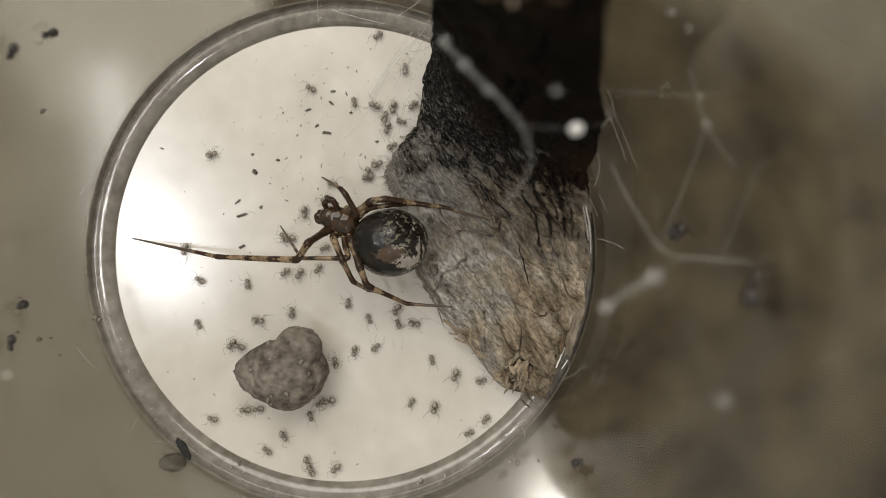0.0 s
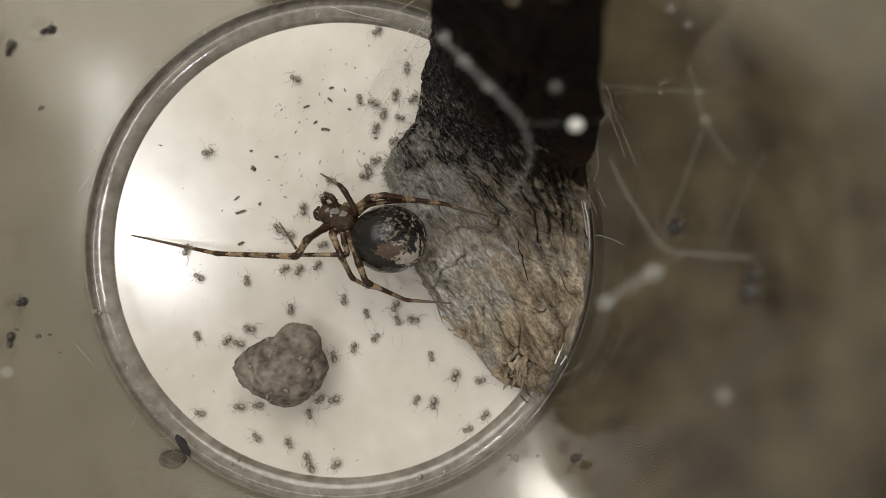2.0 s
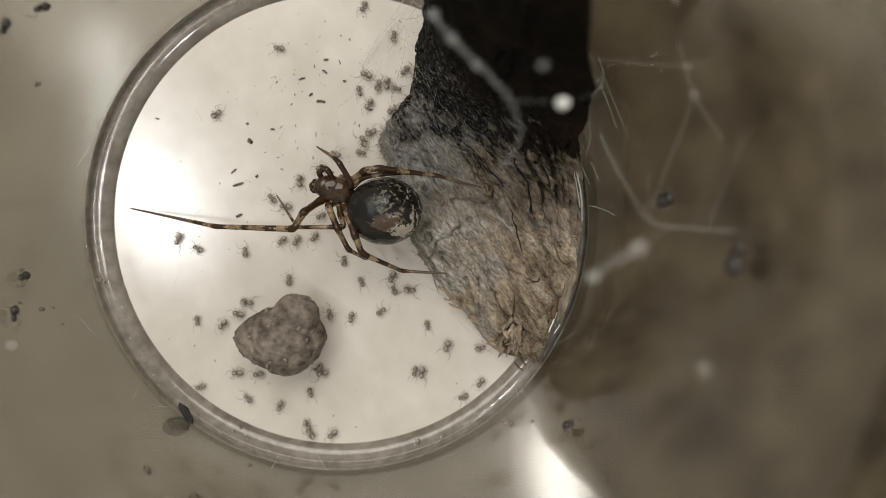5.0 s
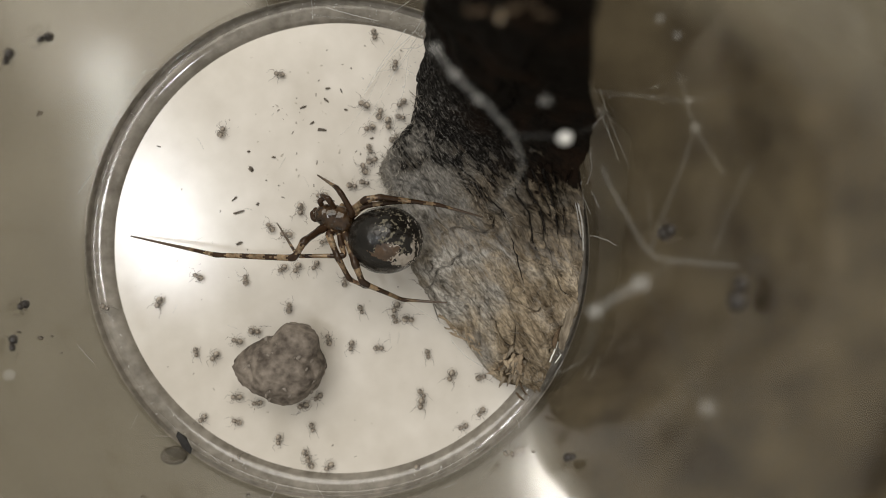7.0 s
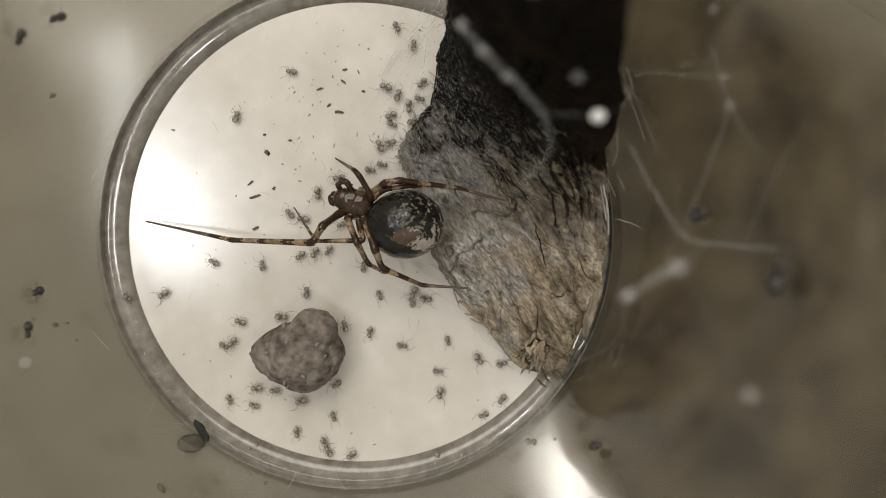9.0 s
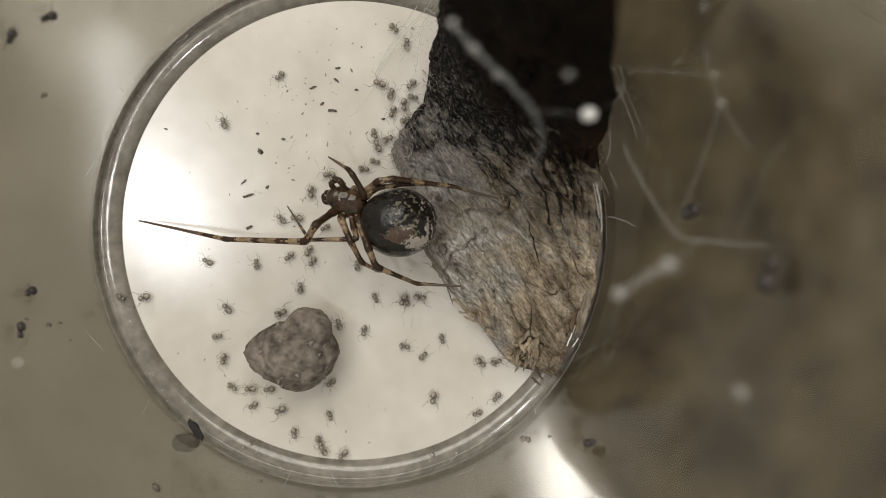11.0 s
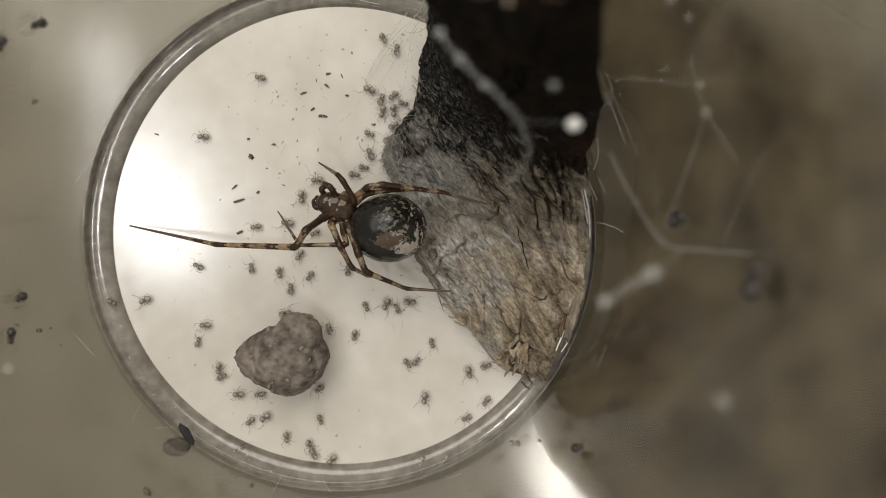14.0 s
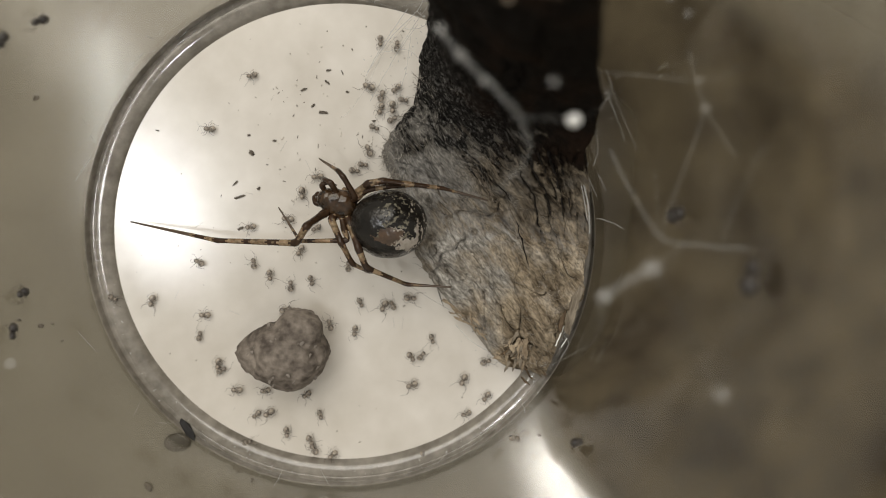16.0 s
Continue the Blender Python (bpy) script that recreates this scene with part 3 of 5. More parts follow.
    # frayed flakes at the foot
    def flake(name, at, turn, tilt, length, width, curl, material, seed):
        """A thin torn sliver: long, narrow, bent, ragged at the ends."""
        fr = random.Random(seed)
        fb = bmesh.new()
        m = Matrix.Translation(Vector(at) - base) @ Matrix.Rotation(radians(turn), 4, "Z") @ Matrix.Rotation(radians(tilt), 4, "X")
        nl, nw = 12, 4
        rows = []
        for i in range(nl + 1):
            t = i / nl
            row = []
            w = width * (0.06 + 0.94 * (1 - t) ** 0.8 * min(1, 0.45 + 3 * t) if length < 2 else 1 - 0.35 * t) * (1 + 0.18 * fr.uniform(-1, 1))
            for j in range(nw + 1):
                s = j / nw - 0.5
                row.append((length * (t - 0.5) + 0.1 * fr.uniform(-1, 1), w * s, curl * math.sin(math.pi * t) + 0.12 * width * math.cos(3 * s) + 0.03 * fr.uniform(-1, 1)))
            rows.append(row)
        up = [[fb.verts.new(m @ Vector(q)) for q in row] for row in rows]
        dn = [[fb.verts.new(m @ Vector((q[0], q[1], q[2] - 0.07))) for q in row] for row in rows]
        for i in range(nl):
            for j in range(nw):
                fb.faces.new((up[i][j], up[i + 1][j], up[i + 1][j + 1], up[i][j + 1]))
                fb.faces.new((dn[i][j], dn[i][j + 1], dn[i + 1][j + 1], dn[i + 1][j]))
            for j in (0, nw):
                fb.faces.new((up[i][j], dn[i][j], dn[i + 1][j], up[i + 1][j]))
        for i in (0, nl):
            for j in range(nw):
                fb.faces.new((up[i][j], up[i][j + 1], dn[i][j + 1], dn[i][j]))
        for v in fb.verts:
            v.co.z = max(v.co.z, 0.06)
        return part(name, fb, material, bark, "", False)

    for k in range(40):
        x, y = rnd.gauss(0, 0.5), rnd.gauss(0, 0.42)
        flake("flake", (11.2 + x, -7.9 + y, 2.1 + 0.3 * y + rnd.uniform(0, 0.45)), -115 + 45 * x + rnd.gauss(0, 24), rnd.gauss(0, 22), rnd.uniform(0.5, 1.15), rnd.uniform(0.25, 0.55), rnd.uniform(0.03, 0.2), M_RUSSET if k % 5 == 0 else M_FLAP if k % 3 == 0 else M_STRAW, k)
    for k in range(18):
        v = k / 17
        flake("flake", (6.7 + 4.4 * v + rnd.gauss(0, 0.25), -4.5 - 3.9 * v + rnd.gauss(0, 0.25), 1.15 + 0.6 * v), -50 + rnd.gauss(0, 26), rnd.gauss(0, 24), rnd.uniform(0.6, 1.7), rnd.uniform(0.1, 0.35), rnd.uniform(0.03, 0.18), M_STRAW if k % 3 else M_BARK, 40 + k)
    for k in range(9):
        flake("flake", (12.9 + rnd.gauss(0, 0.35), -9.3 + rnd.gauss(0, 0.5), 1.5 + rnd.uniform(0, 0.4)), -60 + rnd.gauss(0, 35), rnd.gauss(0, 25), rnd.uniform(0.4, 1.0), rnd.uniform(0.12, 0.3), 0.08, M_RUSSET if k % 2 else M_BARK, 140 + k)
    # pale torn splinters on the tall end
    for k in range(7):
        flake("flake", (7.7 + 0.55 * k + rnd.gauss(0, 0.15), 9.15 + rnd.gauss(0, 0.1), 28.4 + rnd.uniform(0, 0.5)), rnd.gauss(20, 50), rnd.gauss(0, 25), rnd.uniform(0.3, 0.6), rnd.uniform(0.15, 0.3), 0.1, M_STRAW if k == 2 else M_RUSSET, 90 + k)
    # layers split along the wall side: thin bent sheets standing on edge, one beside the other
    def layer(v0, v1, u0, u1, lift, thick, material, seed):
        lb = bmesh.new()
        rings = []
        n = 46
        for i in range(n + 1):
            t = i / n
            u, v = u0 + (u1 - u0) * t, v0 + (v1 - v0) * t + 0.01 * noise.noise(Vector((t * 5, seed, 0)))
            p = bark_point(u, v)
            side = (bark_point(u, v + 0.01) - bark_point(u, v - 0.01)).normalized()
            up = side.cross(bark_point(u + 0.01, v) - bark_point(u - 0.01, v)).normalized()
            up = up if up.z > 0 else -up
            ends = math.sin(math.pi * min(0.97, 0.05 + 0.9 * t)) ** 0.5
            h = lift * ends * (0.7 + 0.8 * noise.noise(Vector((t * 9, seed + 3, 1))))
            r0, r1 = bark_relief(p - side * thick), bark_relief(p + side * thick)
            w = thick * (0.5 + 0.5 * ends) * (1 + 0.5 * noise.noise(Vector((t * 12, seed + 7, 2))))
            rings.append([lb.verts.new(p - base + side * a + up * b) for a, b in ((-w, r0 - 0.25), (-w * 0.9, r0 + 0.04), (0, 0.5 * r0 + 0.5 * r1 + 0.5 * h), (w * 0.85, r1 + h), (w, r1 + h * 0.9), (w * 0.92, r1 - 0.4))])
        for a, b in zip(rings, rings[1:]):
            for k in range(5):
                lb.faces.new((a[k], a[k + 1], b[k + 1], b[k]))
        lb.faces.new(rings[0])
        lb.faces.new(rings[-1][::-1])
        bmesh.ops.recalc_face_normals(lb, faces=lb.faces)
        part("bark_layer", lb, material, bark)

    for k, (v0, v1, u0, u1, lift, thick) in enumerate((
        (0.63, 0.69, 0.55, 0.34, 0.16, 0.42), (0.68, 0.75, 0.60, 0.38, 0.24, 0.38), (0.73, 0.80, 0.63, 0.44, 0.36, 0.34), (0.77, 0.835, 0.63, 0.36, 0.28, 0.36),
        (0.83, 0.875, 0.63, 0.42, 0.36, 0.32), (0.875, 0.91, 0.60, 0.34, 0.26, 0.34), (0.93, 0.955, 0.56, 0.30, 0.22, 0.30), (0.70, 0.76, 0.40, 0.24, 0.16, 0.4),
    )):
        layer(v0, v1, u0, u1, lift * 1.7, thick, M_BARK, k)
    # thin dark sheets that paint the shade in the clefts between the layers
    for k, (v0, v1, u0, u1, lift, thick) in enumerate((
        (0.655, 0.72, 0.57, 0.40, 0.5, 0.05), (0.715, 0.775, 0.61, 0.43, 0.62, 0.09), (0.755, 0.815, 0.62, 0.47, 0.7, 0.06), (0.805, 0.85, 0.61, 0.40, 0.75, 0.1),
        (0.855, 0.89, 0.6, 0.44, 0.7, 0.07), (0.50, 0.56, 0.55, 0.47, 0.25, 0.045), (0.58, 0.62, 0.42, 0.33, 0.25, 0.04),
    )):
        layer(v0, v1, u0, u1, lift * 0.8, thick, M_DARK_BARK, 20 + k)
    # a torn flap by the foot
    flake("bark_layer", (14.9, -4.9, 4.2), -106, 38, 3.2, 0.75, 0.14, M_FLAP, 72)
    flake("bark_layer", (14.35, -5.2, 3.6), -104, 50, 2.4, 0.5, 0.1, M_RUSSET, 73)
    return bark


bark_piece()


# ---- the egg sac ----
M_FUZZ = speckled(mat("sac_fuzz", (0.5, 0.46, 0.4), (0.3, 0.27, 0.23), rough=0.9, bump=0.2), (0.15, 0.128, 0.105), (0.23, 0.2, 0.17))


def egg_sac():
    sac = thing("egg_sac", -4.4, -7.7, 0.0, "papery grey-brown pear-shaped spider egg sac on the base", "egg sac")
    bm = bmesh.new()
    bmesh.ops.create_icosphere(bm, subdivisions=5, radius=1)
    for v in bm.verts:
        d = v.co.normalized()
        r = 1 + 0.08 * noise.noise(d * 2.0 + Vector((5, 1, 2))) + 0.045 * noise.noise(d * 5) + 0.035 * noise.noise(d * 11) + 0.012 * noise.noise(d * 24) + 0.008 * noise.noise(d * 48)
        x, y, z = 2.75 * d.x * r, 2.35 * d.y * r, 2.3 * d.z * r
        tip = max(0, d.dot(Vector((-0.97, 0.1, -0.1)).normalized()) - 0.72) / 0.28
        x -= 0.75 * tip**1.3
        bump = max(0, d.dot(Vector((0.40, 0.86, 0.30)).normalized()) - 0.78) / 0.22
        bump = min(1, bump * 2.0)
        x, y, z = x + 0.3 * bump, y + 0.78 * bump, z + 0.3 * bump
        v.co = (x + 0.3, y - 0.22, max(z + 2.3, 0.03))
    part("sac_wall", bm, M_SAC, sac)
    rnd = random.Random(8)
    bm = bmesh.new()
    for k in range(70):
        d = Vector((rnd.gauss(0, 1), rnd.gauss(0.15, 1), abs(rnd.gauss(0.3, 0.8)))).normalized()
        if k < 40:
            d = Vector((0.35 + rnd.gauss(0, 0.22), 0.62 + rnd.gauss(0, 0.22), 0.75 + rnd.gauss(0, 0.2))).normalized()
        s = rnd.uniform(0.04, 0.16)
        at = Vector((2.75 * d.x + 0.25, 2.35 * d.y - 0.2, 2.3 * d.z + 2.28))
        blob(s * rnd.uniform(1.2, 3), s, s, at - d * s * 0.75, 0.5, 2.5, 2, bm, rnd.uniform(0, 180), k)
    part("sac_fuzz", bm, M_FUZZ, sac, "pale clumps of silk")["kind"] = "stuff"
    return sac


egg_sac()


# ---- the mother spider ----
def spider_leg(name, pts, thick, owner, base, dark_start=0.0):
    """A jointed leg with dark bands, from the body out to the claw."""
    p = [Vector(q) - base for q in pts]
    line = []
    for a, b in zip(p, p[1:]):
        n = max(4, int((b - a).length / 0.16))
        line += [a.lerp(b, k / n) for k in range(n)]
    line.append(p[-1])
    for _ in range(2):
        line = [line[0]] + [(line[i - 1] + 2 * line[i] + line[i + 1]) / 4 for i in range(1, len(line) - 1)] + [line[-1]]
    joints = []
    run, total = 0.0, sum((b - a).length for a, b in zip(p, p[1:]))
    for a, b in zip(p, p[1:]):
        run += (b - a).length
        joints.append(run / total)

    def radius(t):
        r = thick * 0.98 * (1.0 - 0.78 * t**1.15)
        for j in joints[:-1]:
            r *= 1 + 0.22 * math.exp(-(((t - j) * total / 0.28) ** 2))
        return r

    def bands(t):
        if t < dark_start:
            return 1
        near = min(abs(t - j) * total for j in joints)
        wave = math.sin(t * total * 3.6 + len(pts)) + 0.5 * math.sin(t * total * 8.3 + 2)
        if t > joints[-2] + 0.3 * (1 - joints[-2]):
            return 2
        return 1 if near < 0.24 or wave > 0.35 else 0

    return part(name, tube(line, radius, 10, None, bands), [M_LEGP, M_LEGD, M_LEGT], owner)


M_LEGT = mat("leg_tip", (0.10, 0.065, 0.04), (0.05, 0.033, 0.022), rough=0.4, grain=3000, coarse=900, bump=0.1)


def house_spider():
    base = Vector((0.6, 1.4, 0.0))
    spider = thing("house_spider", base.x, base.y, base.z, "dark glossy house spider with banded amber legs hanging in silk", "spider")
    # abdomen: a high dark globe with a mottled rear
    bm = bmesh.new()
    bmesh.ops.create_icosphere(bm, subdivisions=6, radius=1)
    for v in bm.verts:
        d = v.co.normalized()
        k = 1 + 0.012 * noise.noise(d * 5)
        v.co = Vector((2.48 * d.x * k, 2.22 * d.y * k, 2.15 * d.z * k)) + Vector((3.0, 0.8, 4.3)) - base
    for f in bm.faces:
        d = f.calc_center_median() + base - Vector((3.0, 0.8, 4.3))
        s = noise.noise(d * 1.1 + Vector((4, 2, 1)))
        s2 = noise.noise(d * 3.0 + Vector((1, 8, 3))) + 0.5 * noise.noise(d * 7 + Vector((3, 1, 3)))
        # a rust patch on one flank with a pale ragged border, and thin flecks over the rear
        s3 = noise.noise(d * 6 + Vector((9, 2, 2))) + 0.6 * noise.noise(d * 13)
        flank = math.hypot((d.x - 0.2) / 1.0, (d.y + 0.75) / 0.65) + 0.4 * s2 + 0.25 * s3
        pale = math.hypot((d.x - 1.2) / 0.75, (d.y + 1.25) / 0.5) + 0.5 * s2 + 0.35 * s3
        if pale < 0.82 or (abs(flank - 0.84) < 0.06 and d.x > 0.2):
            f.material_index = 1
        elif flank < 0.82:
            f.material_index = 2
        elif d.x > 1.5 and abs(d.y) < 1.3 and s2 > 0.25:
            f.material_index = 1
        elif d.x > -0.4 + 0.5 * s and d.y > -0.9 and s2 + 0.7 * s3 > 0.34:
            f.material_index = 3
        elif d.x > -0.3 and s3 > 0.75:
            f.material_index = 3
    part("abdomen", bm, [M_ABD, M_MARK, M_RUST, M_FLECK], spider, "glossy black abdomen with pale rear mottling")
    bm = blob(0.2, 0.2, 0.22, Vector((5.25, 0.6, 3.2)) - base, 0.1, 2, 2)
    part("spinneret", bm, M_RUST, spider)
    # head and chest
    bm = bmesh.new()
    blob(1.05, 0.98, 0.66, Vector((-0.05, 2.08, 4.0)) - base, 0.06, 2, 4, bm, -20)
    blob(0.78, 0.74, 0.6, Vector((-0.9, 2.45, 4.0)) - base, 0.08, 2, 4, bm, -20)
    blob(0.98, 0.9, 0.66, Vector((-0.5, 2.27, 4.02)) - base, 0.05, 2, 4, bm, -20)
    part("cephalothorax", bm, M_CEPH, spider, "shiny dark brown head shield")
    bm = bmesh.new()
    blob(0.32, 0.22, 0.25, Vector((-1.5, 2.75, 3.75)) - base, 0.05, 2, 3, bm, -20)
    blob(0.32, 0.22, 0.25, Vector((-1.55, 2.38, 3.75)) - base, 0.05, 2, 3, bm, -20)
    part("chelicerae", bm, M_LEGD, spider)
    for cx, cy, turn in ((-0.75, 1.72, 60), (-0.35, 1.48, 75), (0.1, 1.42, 95), (0.5, 1.55, 120), (0.55, 2.6, 50), (0.1, 2.85, 80)):
        part("coxa", blob(0.4, 0.24, 0.24, Vector((cx, cy, 3.85)) - base, 0.06, 2, 3, None, turn), M_LEGP, spider)
    for ex, ey, ez in ((-1.32, 2.78, 4.36), (-1.38, 2.52, 4.38), (-1.1, 2.9, 4.4), (-1.2, 2.35, 4.36)):
        part("eye", blob(0.09, 0.09, 0.09, Vector((ex, ey, ez)) - base, 0, 1, 2), M_EYE, spider)
    for pts in (((-1.1, 2.95, 3.8), (-1.35, 3.4, 4.2), (-0.9, 3.55, 4.2), (-0.35, 3.35, 4.0)), ((-1.3, 2.15, 3.8), (-1.75, 2.2, 4.0), (-1.95, 2.6, 3.6), (-1.75, 2.9, 3.2))):
        spider_leg("pedipalp", pts, 0.2, spider, base, 1.0)
    legs = (
        (((0.35, 2.35, 4.0), (0.96, 2.45, 4.5), (0.28, 3.81, 5.5), (-0.05, 4.2, 5.2), (-1.56, 5.12, 3.2)), 0.24, 0.5),
        (((0.3, 2.5, 4.0), (0.83, 2.75, 4.4), (1.81, 3.4, 5.5), (2.77, 3.56, 5.5), (6.45, 3.07, 4.8), (9.35, 2.24, 5.1)), 0.25, 0.06),
        (((0.3, 2.3, 4.0), (0.98, 2.5, 4.4), (1.6, 3.0, 5.0), (3.04, 3.2, 5.0), (4.65, 3.26, 4.2), (5.6, 3.1, 3.4)), 0.24, 0.0),
        (((-0.6, 1.85, 4.0), (-1.2, 1.5, 4.4), (-2.03, 0.78, 6.0), (-2.74, -0.3, 5.6), (-8.1, -0.12, 4.3), (-14.81, 1.12, 1.2)), 0.26, 0.12),
        (((-0.1, 1.6, 4.0), (0.1, 0.6, 4.4), (0.43, -0.2, 5.0), (-2.63, -0.2, 5.0), (-4.7, 1.97, 1.2)), 0.2, 0.0),
        (((0.2, 1.6, 4.0), (0.5, 0.9, 4.4), (1.1, -0.65, 5.3), (1.55, -1.95, 5.0), (4.02, -3.24, 3.0), (7.0, -3.4, 3.6)), 0.27, 0.0),
        (((-0.3, 1.6, 4.0), (-0.7, 1.2, 4.4), (0.0, -0.3, 5.2), (0.62, -1.72, 4.5), (1.5, -2.35, 3.0), (2.2, -2.7, 0.8)), 0.25, 0.0),
        (((-0.3, 2.5, 4.0), (-0.34, 2.9, 4.3), (-0.6, 3.5, 5.0), (-1.1, 3.75, 4.4), (-1.6, 3.7, 2.2)), 0.22, 0.7),
    )
    for pts, thick, dark in legs:
        spider_leg("leg", pts, thick, spider, base, dark)
    return spider


house_spider()


# ---- hatchlings ----
def spiderling(seed, size, dark=False):
    """A tiny hatchling that faces +x: round abdomen, smaller head, eight thin bent legs."""
    rnd = random.Random(seed)
    kid = thing("spiderling", 0, 0, 0, "tiny grey-brown spider hatchling on the cup base", "spiderling", "hatchlings round the egg sac")
    h = 0.42 * size
    part("abdomen", blob(0.36 * size, 0.32 * size, 0.3 * size, (-0.31 * size, 0, h + 0.04), 0.08, 2, 2, None, 0, seed), M_DKID if dark else M_KABD, kid)
    part("head", blob(0.28 * size, 0.25 * size, 0.21 * size, (0.27 * size, 0, h - 0.02), 0.08, 2, 2, None, 0, seed + 3), M_DKID if dark else M_KCEPH, kid)
    for side in (-1, 1):
        for k, (ang, reach) in enumerate(((38, 1.15), (70, 0.85), (108, 0.75), (142, 1.05))):
            a = radians(ang + rnd.gauss(0, 20)) * side
            reach_k = reach * size * rnd.uniform(0.6, 1.15)
            root = Vector((0.28 * size - 0.07 * k, 0.14 * size * side, h - 0.05))
            knee = root + Vector((math.cos(a), math.sin(a), 0)) * reach_k * 0.48 + Vector((0, 0, 0.2 * size))
            b = a + radians(rnd.gauss(-62, 24) * side * (1 if k < 2 else -1))
            foot = knee + Vector((math.cos(b), math.sin(b), 0)) * reach_k * 0.55
            foot.z = 0.02
            part("leg", tube(smooth_line([root, knee, (knee + foot) / 2 + Vector((0, 0, 0.05)), foot], 3), lambda t: (0.029 - 0.016 * t) * size, 5), M_KLEG, kid)
    return kid


WALL_KIDS = [spiderling(31, 1.35, True), spiderling(32, 0.85, True)]
KINDS = [spiderling(11 + k, s) for k, s in enumerate((0.65, 0.72, 0.61, 0.76, 0.68))]
for kid in KINDS:
    kid.location = (0, 0, 0)
CRAWLS, HATCHED = [], []


def hatch(kind, *rows):
    """A hatchling at its first place; rows of seconds, x, y, height, heading."""
    t, x, y, z, turn = rows[0]
    m = pose(x * MM, y * MM, z * MM, 0, 0, turn)
    if kind in HATCHED:
        kid = copy_thing(KINDS[kind], m)
    else:
        kid = KINDS[kind]
        kid.matrix_basis = m
        HATCHED.append(kind)
    if len(rows) > 1:
        CRAWLS.append((kid, rows))
    return kid


hatch(0, (0, -2.82, 11.59, 0.00, 149), (1.5, -3.42, 11.96, 0.00, 149), (2.5, -4.10, 12.13, 0.00, 166), (3.5, -4.29, 12.31, 0.00, 166), (4, -4.40, 12.10, 0.00, 166), (6.5, -4.64, 12.41, 0.00, 166), (7.5, -4.72, 12.18, 0.00, 166), (8, -4.94, 11.73, 0.00, 166), (9, -4.94, 11.27, 0.00, 166), (11.5, -5.37, 10.86, 0.00, 221), (14, -5.95, 11.18, 0.00, 166), (16, -6.56, 11.07, 0.00, 190))
hatch(1, (0, -9.65, 6.98, 0.00, 20), (3, -9.85, 6.90, 0.00, 20), (4, -9.35, 7.07, 0.00, 20), (6.5, -8.78, 8.41, 0.00, 67), (7.5, -8.66, 8.41, 0.00, 67), (11.5, -9.33, 7.63, 0.00, 122), (13.5, -9.97, 7.22, 0.00, 177), (14.5, -9.97, 7.16, 0.00, 177), (16, -9.56, 7.45, 0.00, 177))
hatch(2, (0, 0.24, 10.57, 0.00, -78), (1, 0.58, 10.55, 0.00, -78), (4, 0.81, 10.40, 0.00, -78), (6.5, 1.51, 7.04, 0.00, -78), (9, 1.98, 7.59, 0.00, -23), (11.5, 1.11, 6.75, 0.00, -78), (12.5, 1.11, 6.89, 0.00, -78), (14, 1.55, 7.23, 0.00, -23), (16, 1.86, 7.40, 0.00, -23))
hatch(3, (0, 1.62, 10.39, 0.00, 159), (4, 1.65, 10.33, 0.00, 159), (6.5, 1.23, 10.29, 0.00, 159), (8, 1.42, 10.14, 0.00, 159), (11.5, 1.57, 10.31, 0.00, 159), (16, 1.48, 10.23, 0.00, 159))
hatch(4, (0, 3.77, 12.97, 0.00, 86), (1, 3.75, 12.96, 0.00, 86), (1.5, 4.01, 12.74, 0.00, 86), (2.5, 3.94, 12.93, 0.00, 86), (4, 3.49, 12.98, 0.00, 86), (16, 3.49, 12.98, 0.00, 86))
hatch(0, (0, 1.86, 15.25, 0.00, -148), (2.5, 1.91, 15.32, 0.00, -148), (3, 0.92, 14.69, 0.00, -148), (6.5, 1.93, 15.19, 0.00, -93), (8.5, 2.28, 14.31, 0.00, -68), (12, 2.72, 13.96, 0.00, -39), (16, 2.35, 13.27, 0.00, -94))
hatch(1, (0, 2.52, 8.78, 0.00, -111), (1, 2.32, 8.88, 0.00, -111), (1.5, 1.97, 8.79, 0.00, -111), (2.5, 1.75, 8.23, 0.00, -111), (3.5, 1.58, 8.08, 0.00, -111), (4, 1.69, 8.01, 0.00, -111), (6.5, 1.64, 8.66, 0.00, -166), (8.5, 1.74, 8.21, 0.00, -166), (11.5, 2.49, 8.37, 0.00, -111), (15, 2.37, 8.74, 0.00, -111), (16, 2.29, 8.64, 0.00, -111))
hatch(2, (0, 3.54, 9.26, 0.00, -12), (3.5, 3.53, 9.33, 0.00, -12), (7, 3.86, 9.34, 0.00, -12), (16, 3.90, 9.27, 0.00, -12))
hatch(3, (0, 2.94, 10.21, 0.00, -103), (1, 2.98, 10.44, 0.00, -103), (1.5, 3.35, 10.77, 0.00, -103), (2, 3.18, 10.82, 0.00, -103), (2.5, 2.96, 9.90, 0.00, -103), (4, 2.98, 10.02, 0.00, -103), (6.5, 2.97, 8.90, 0.00, -91), (11.5, 3.26, 8.77, 0.00, -91), (16, 3.12, 8.75, 0.00, -91))
hatch(4, (0, 4.31, 10.39, 0.00, -141), (4, 4.43, 10.72, 0.00, -141), (6.5, 3.88, 10.28, 0.00, -141), (9, 4.01, 10.38, 0.00, -141), (13.5, 3.23, 9.82, 0.00, -145), (14.5, 3.17, 9.79, 0.00, -145), (16, 3.37, 10.04, 0.00, -145))
hatch(0, (0, 2.88, 7.58, 0.00, 30), (6.5, 3.38, 7.87, 0.00, 30), (14, 3.22, 7.80, 0.00, 30), (16, 3.11, 7.98, 0.00, 30))
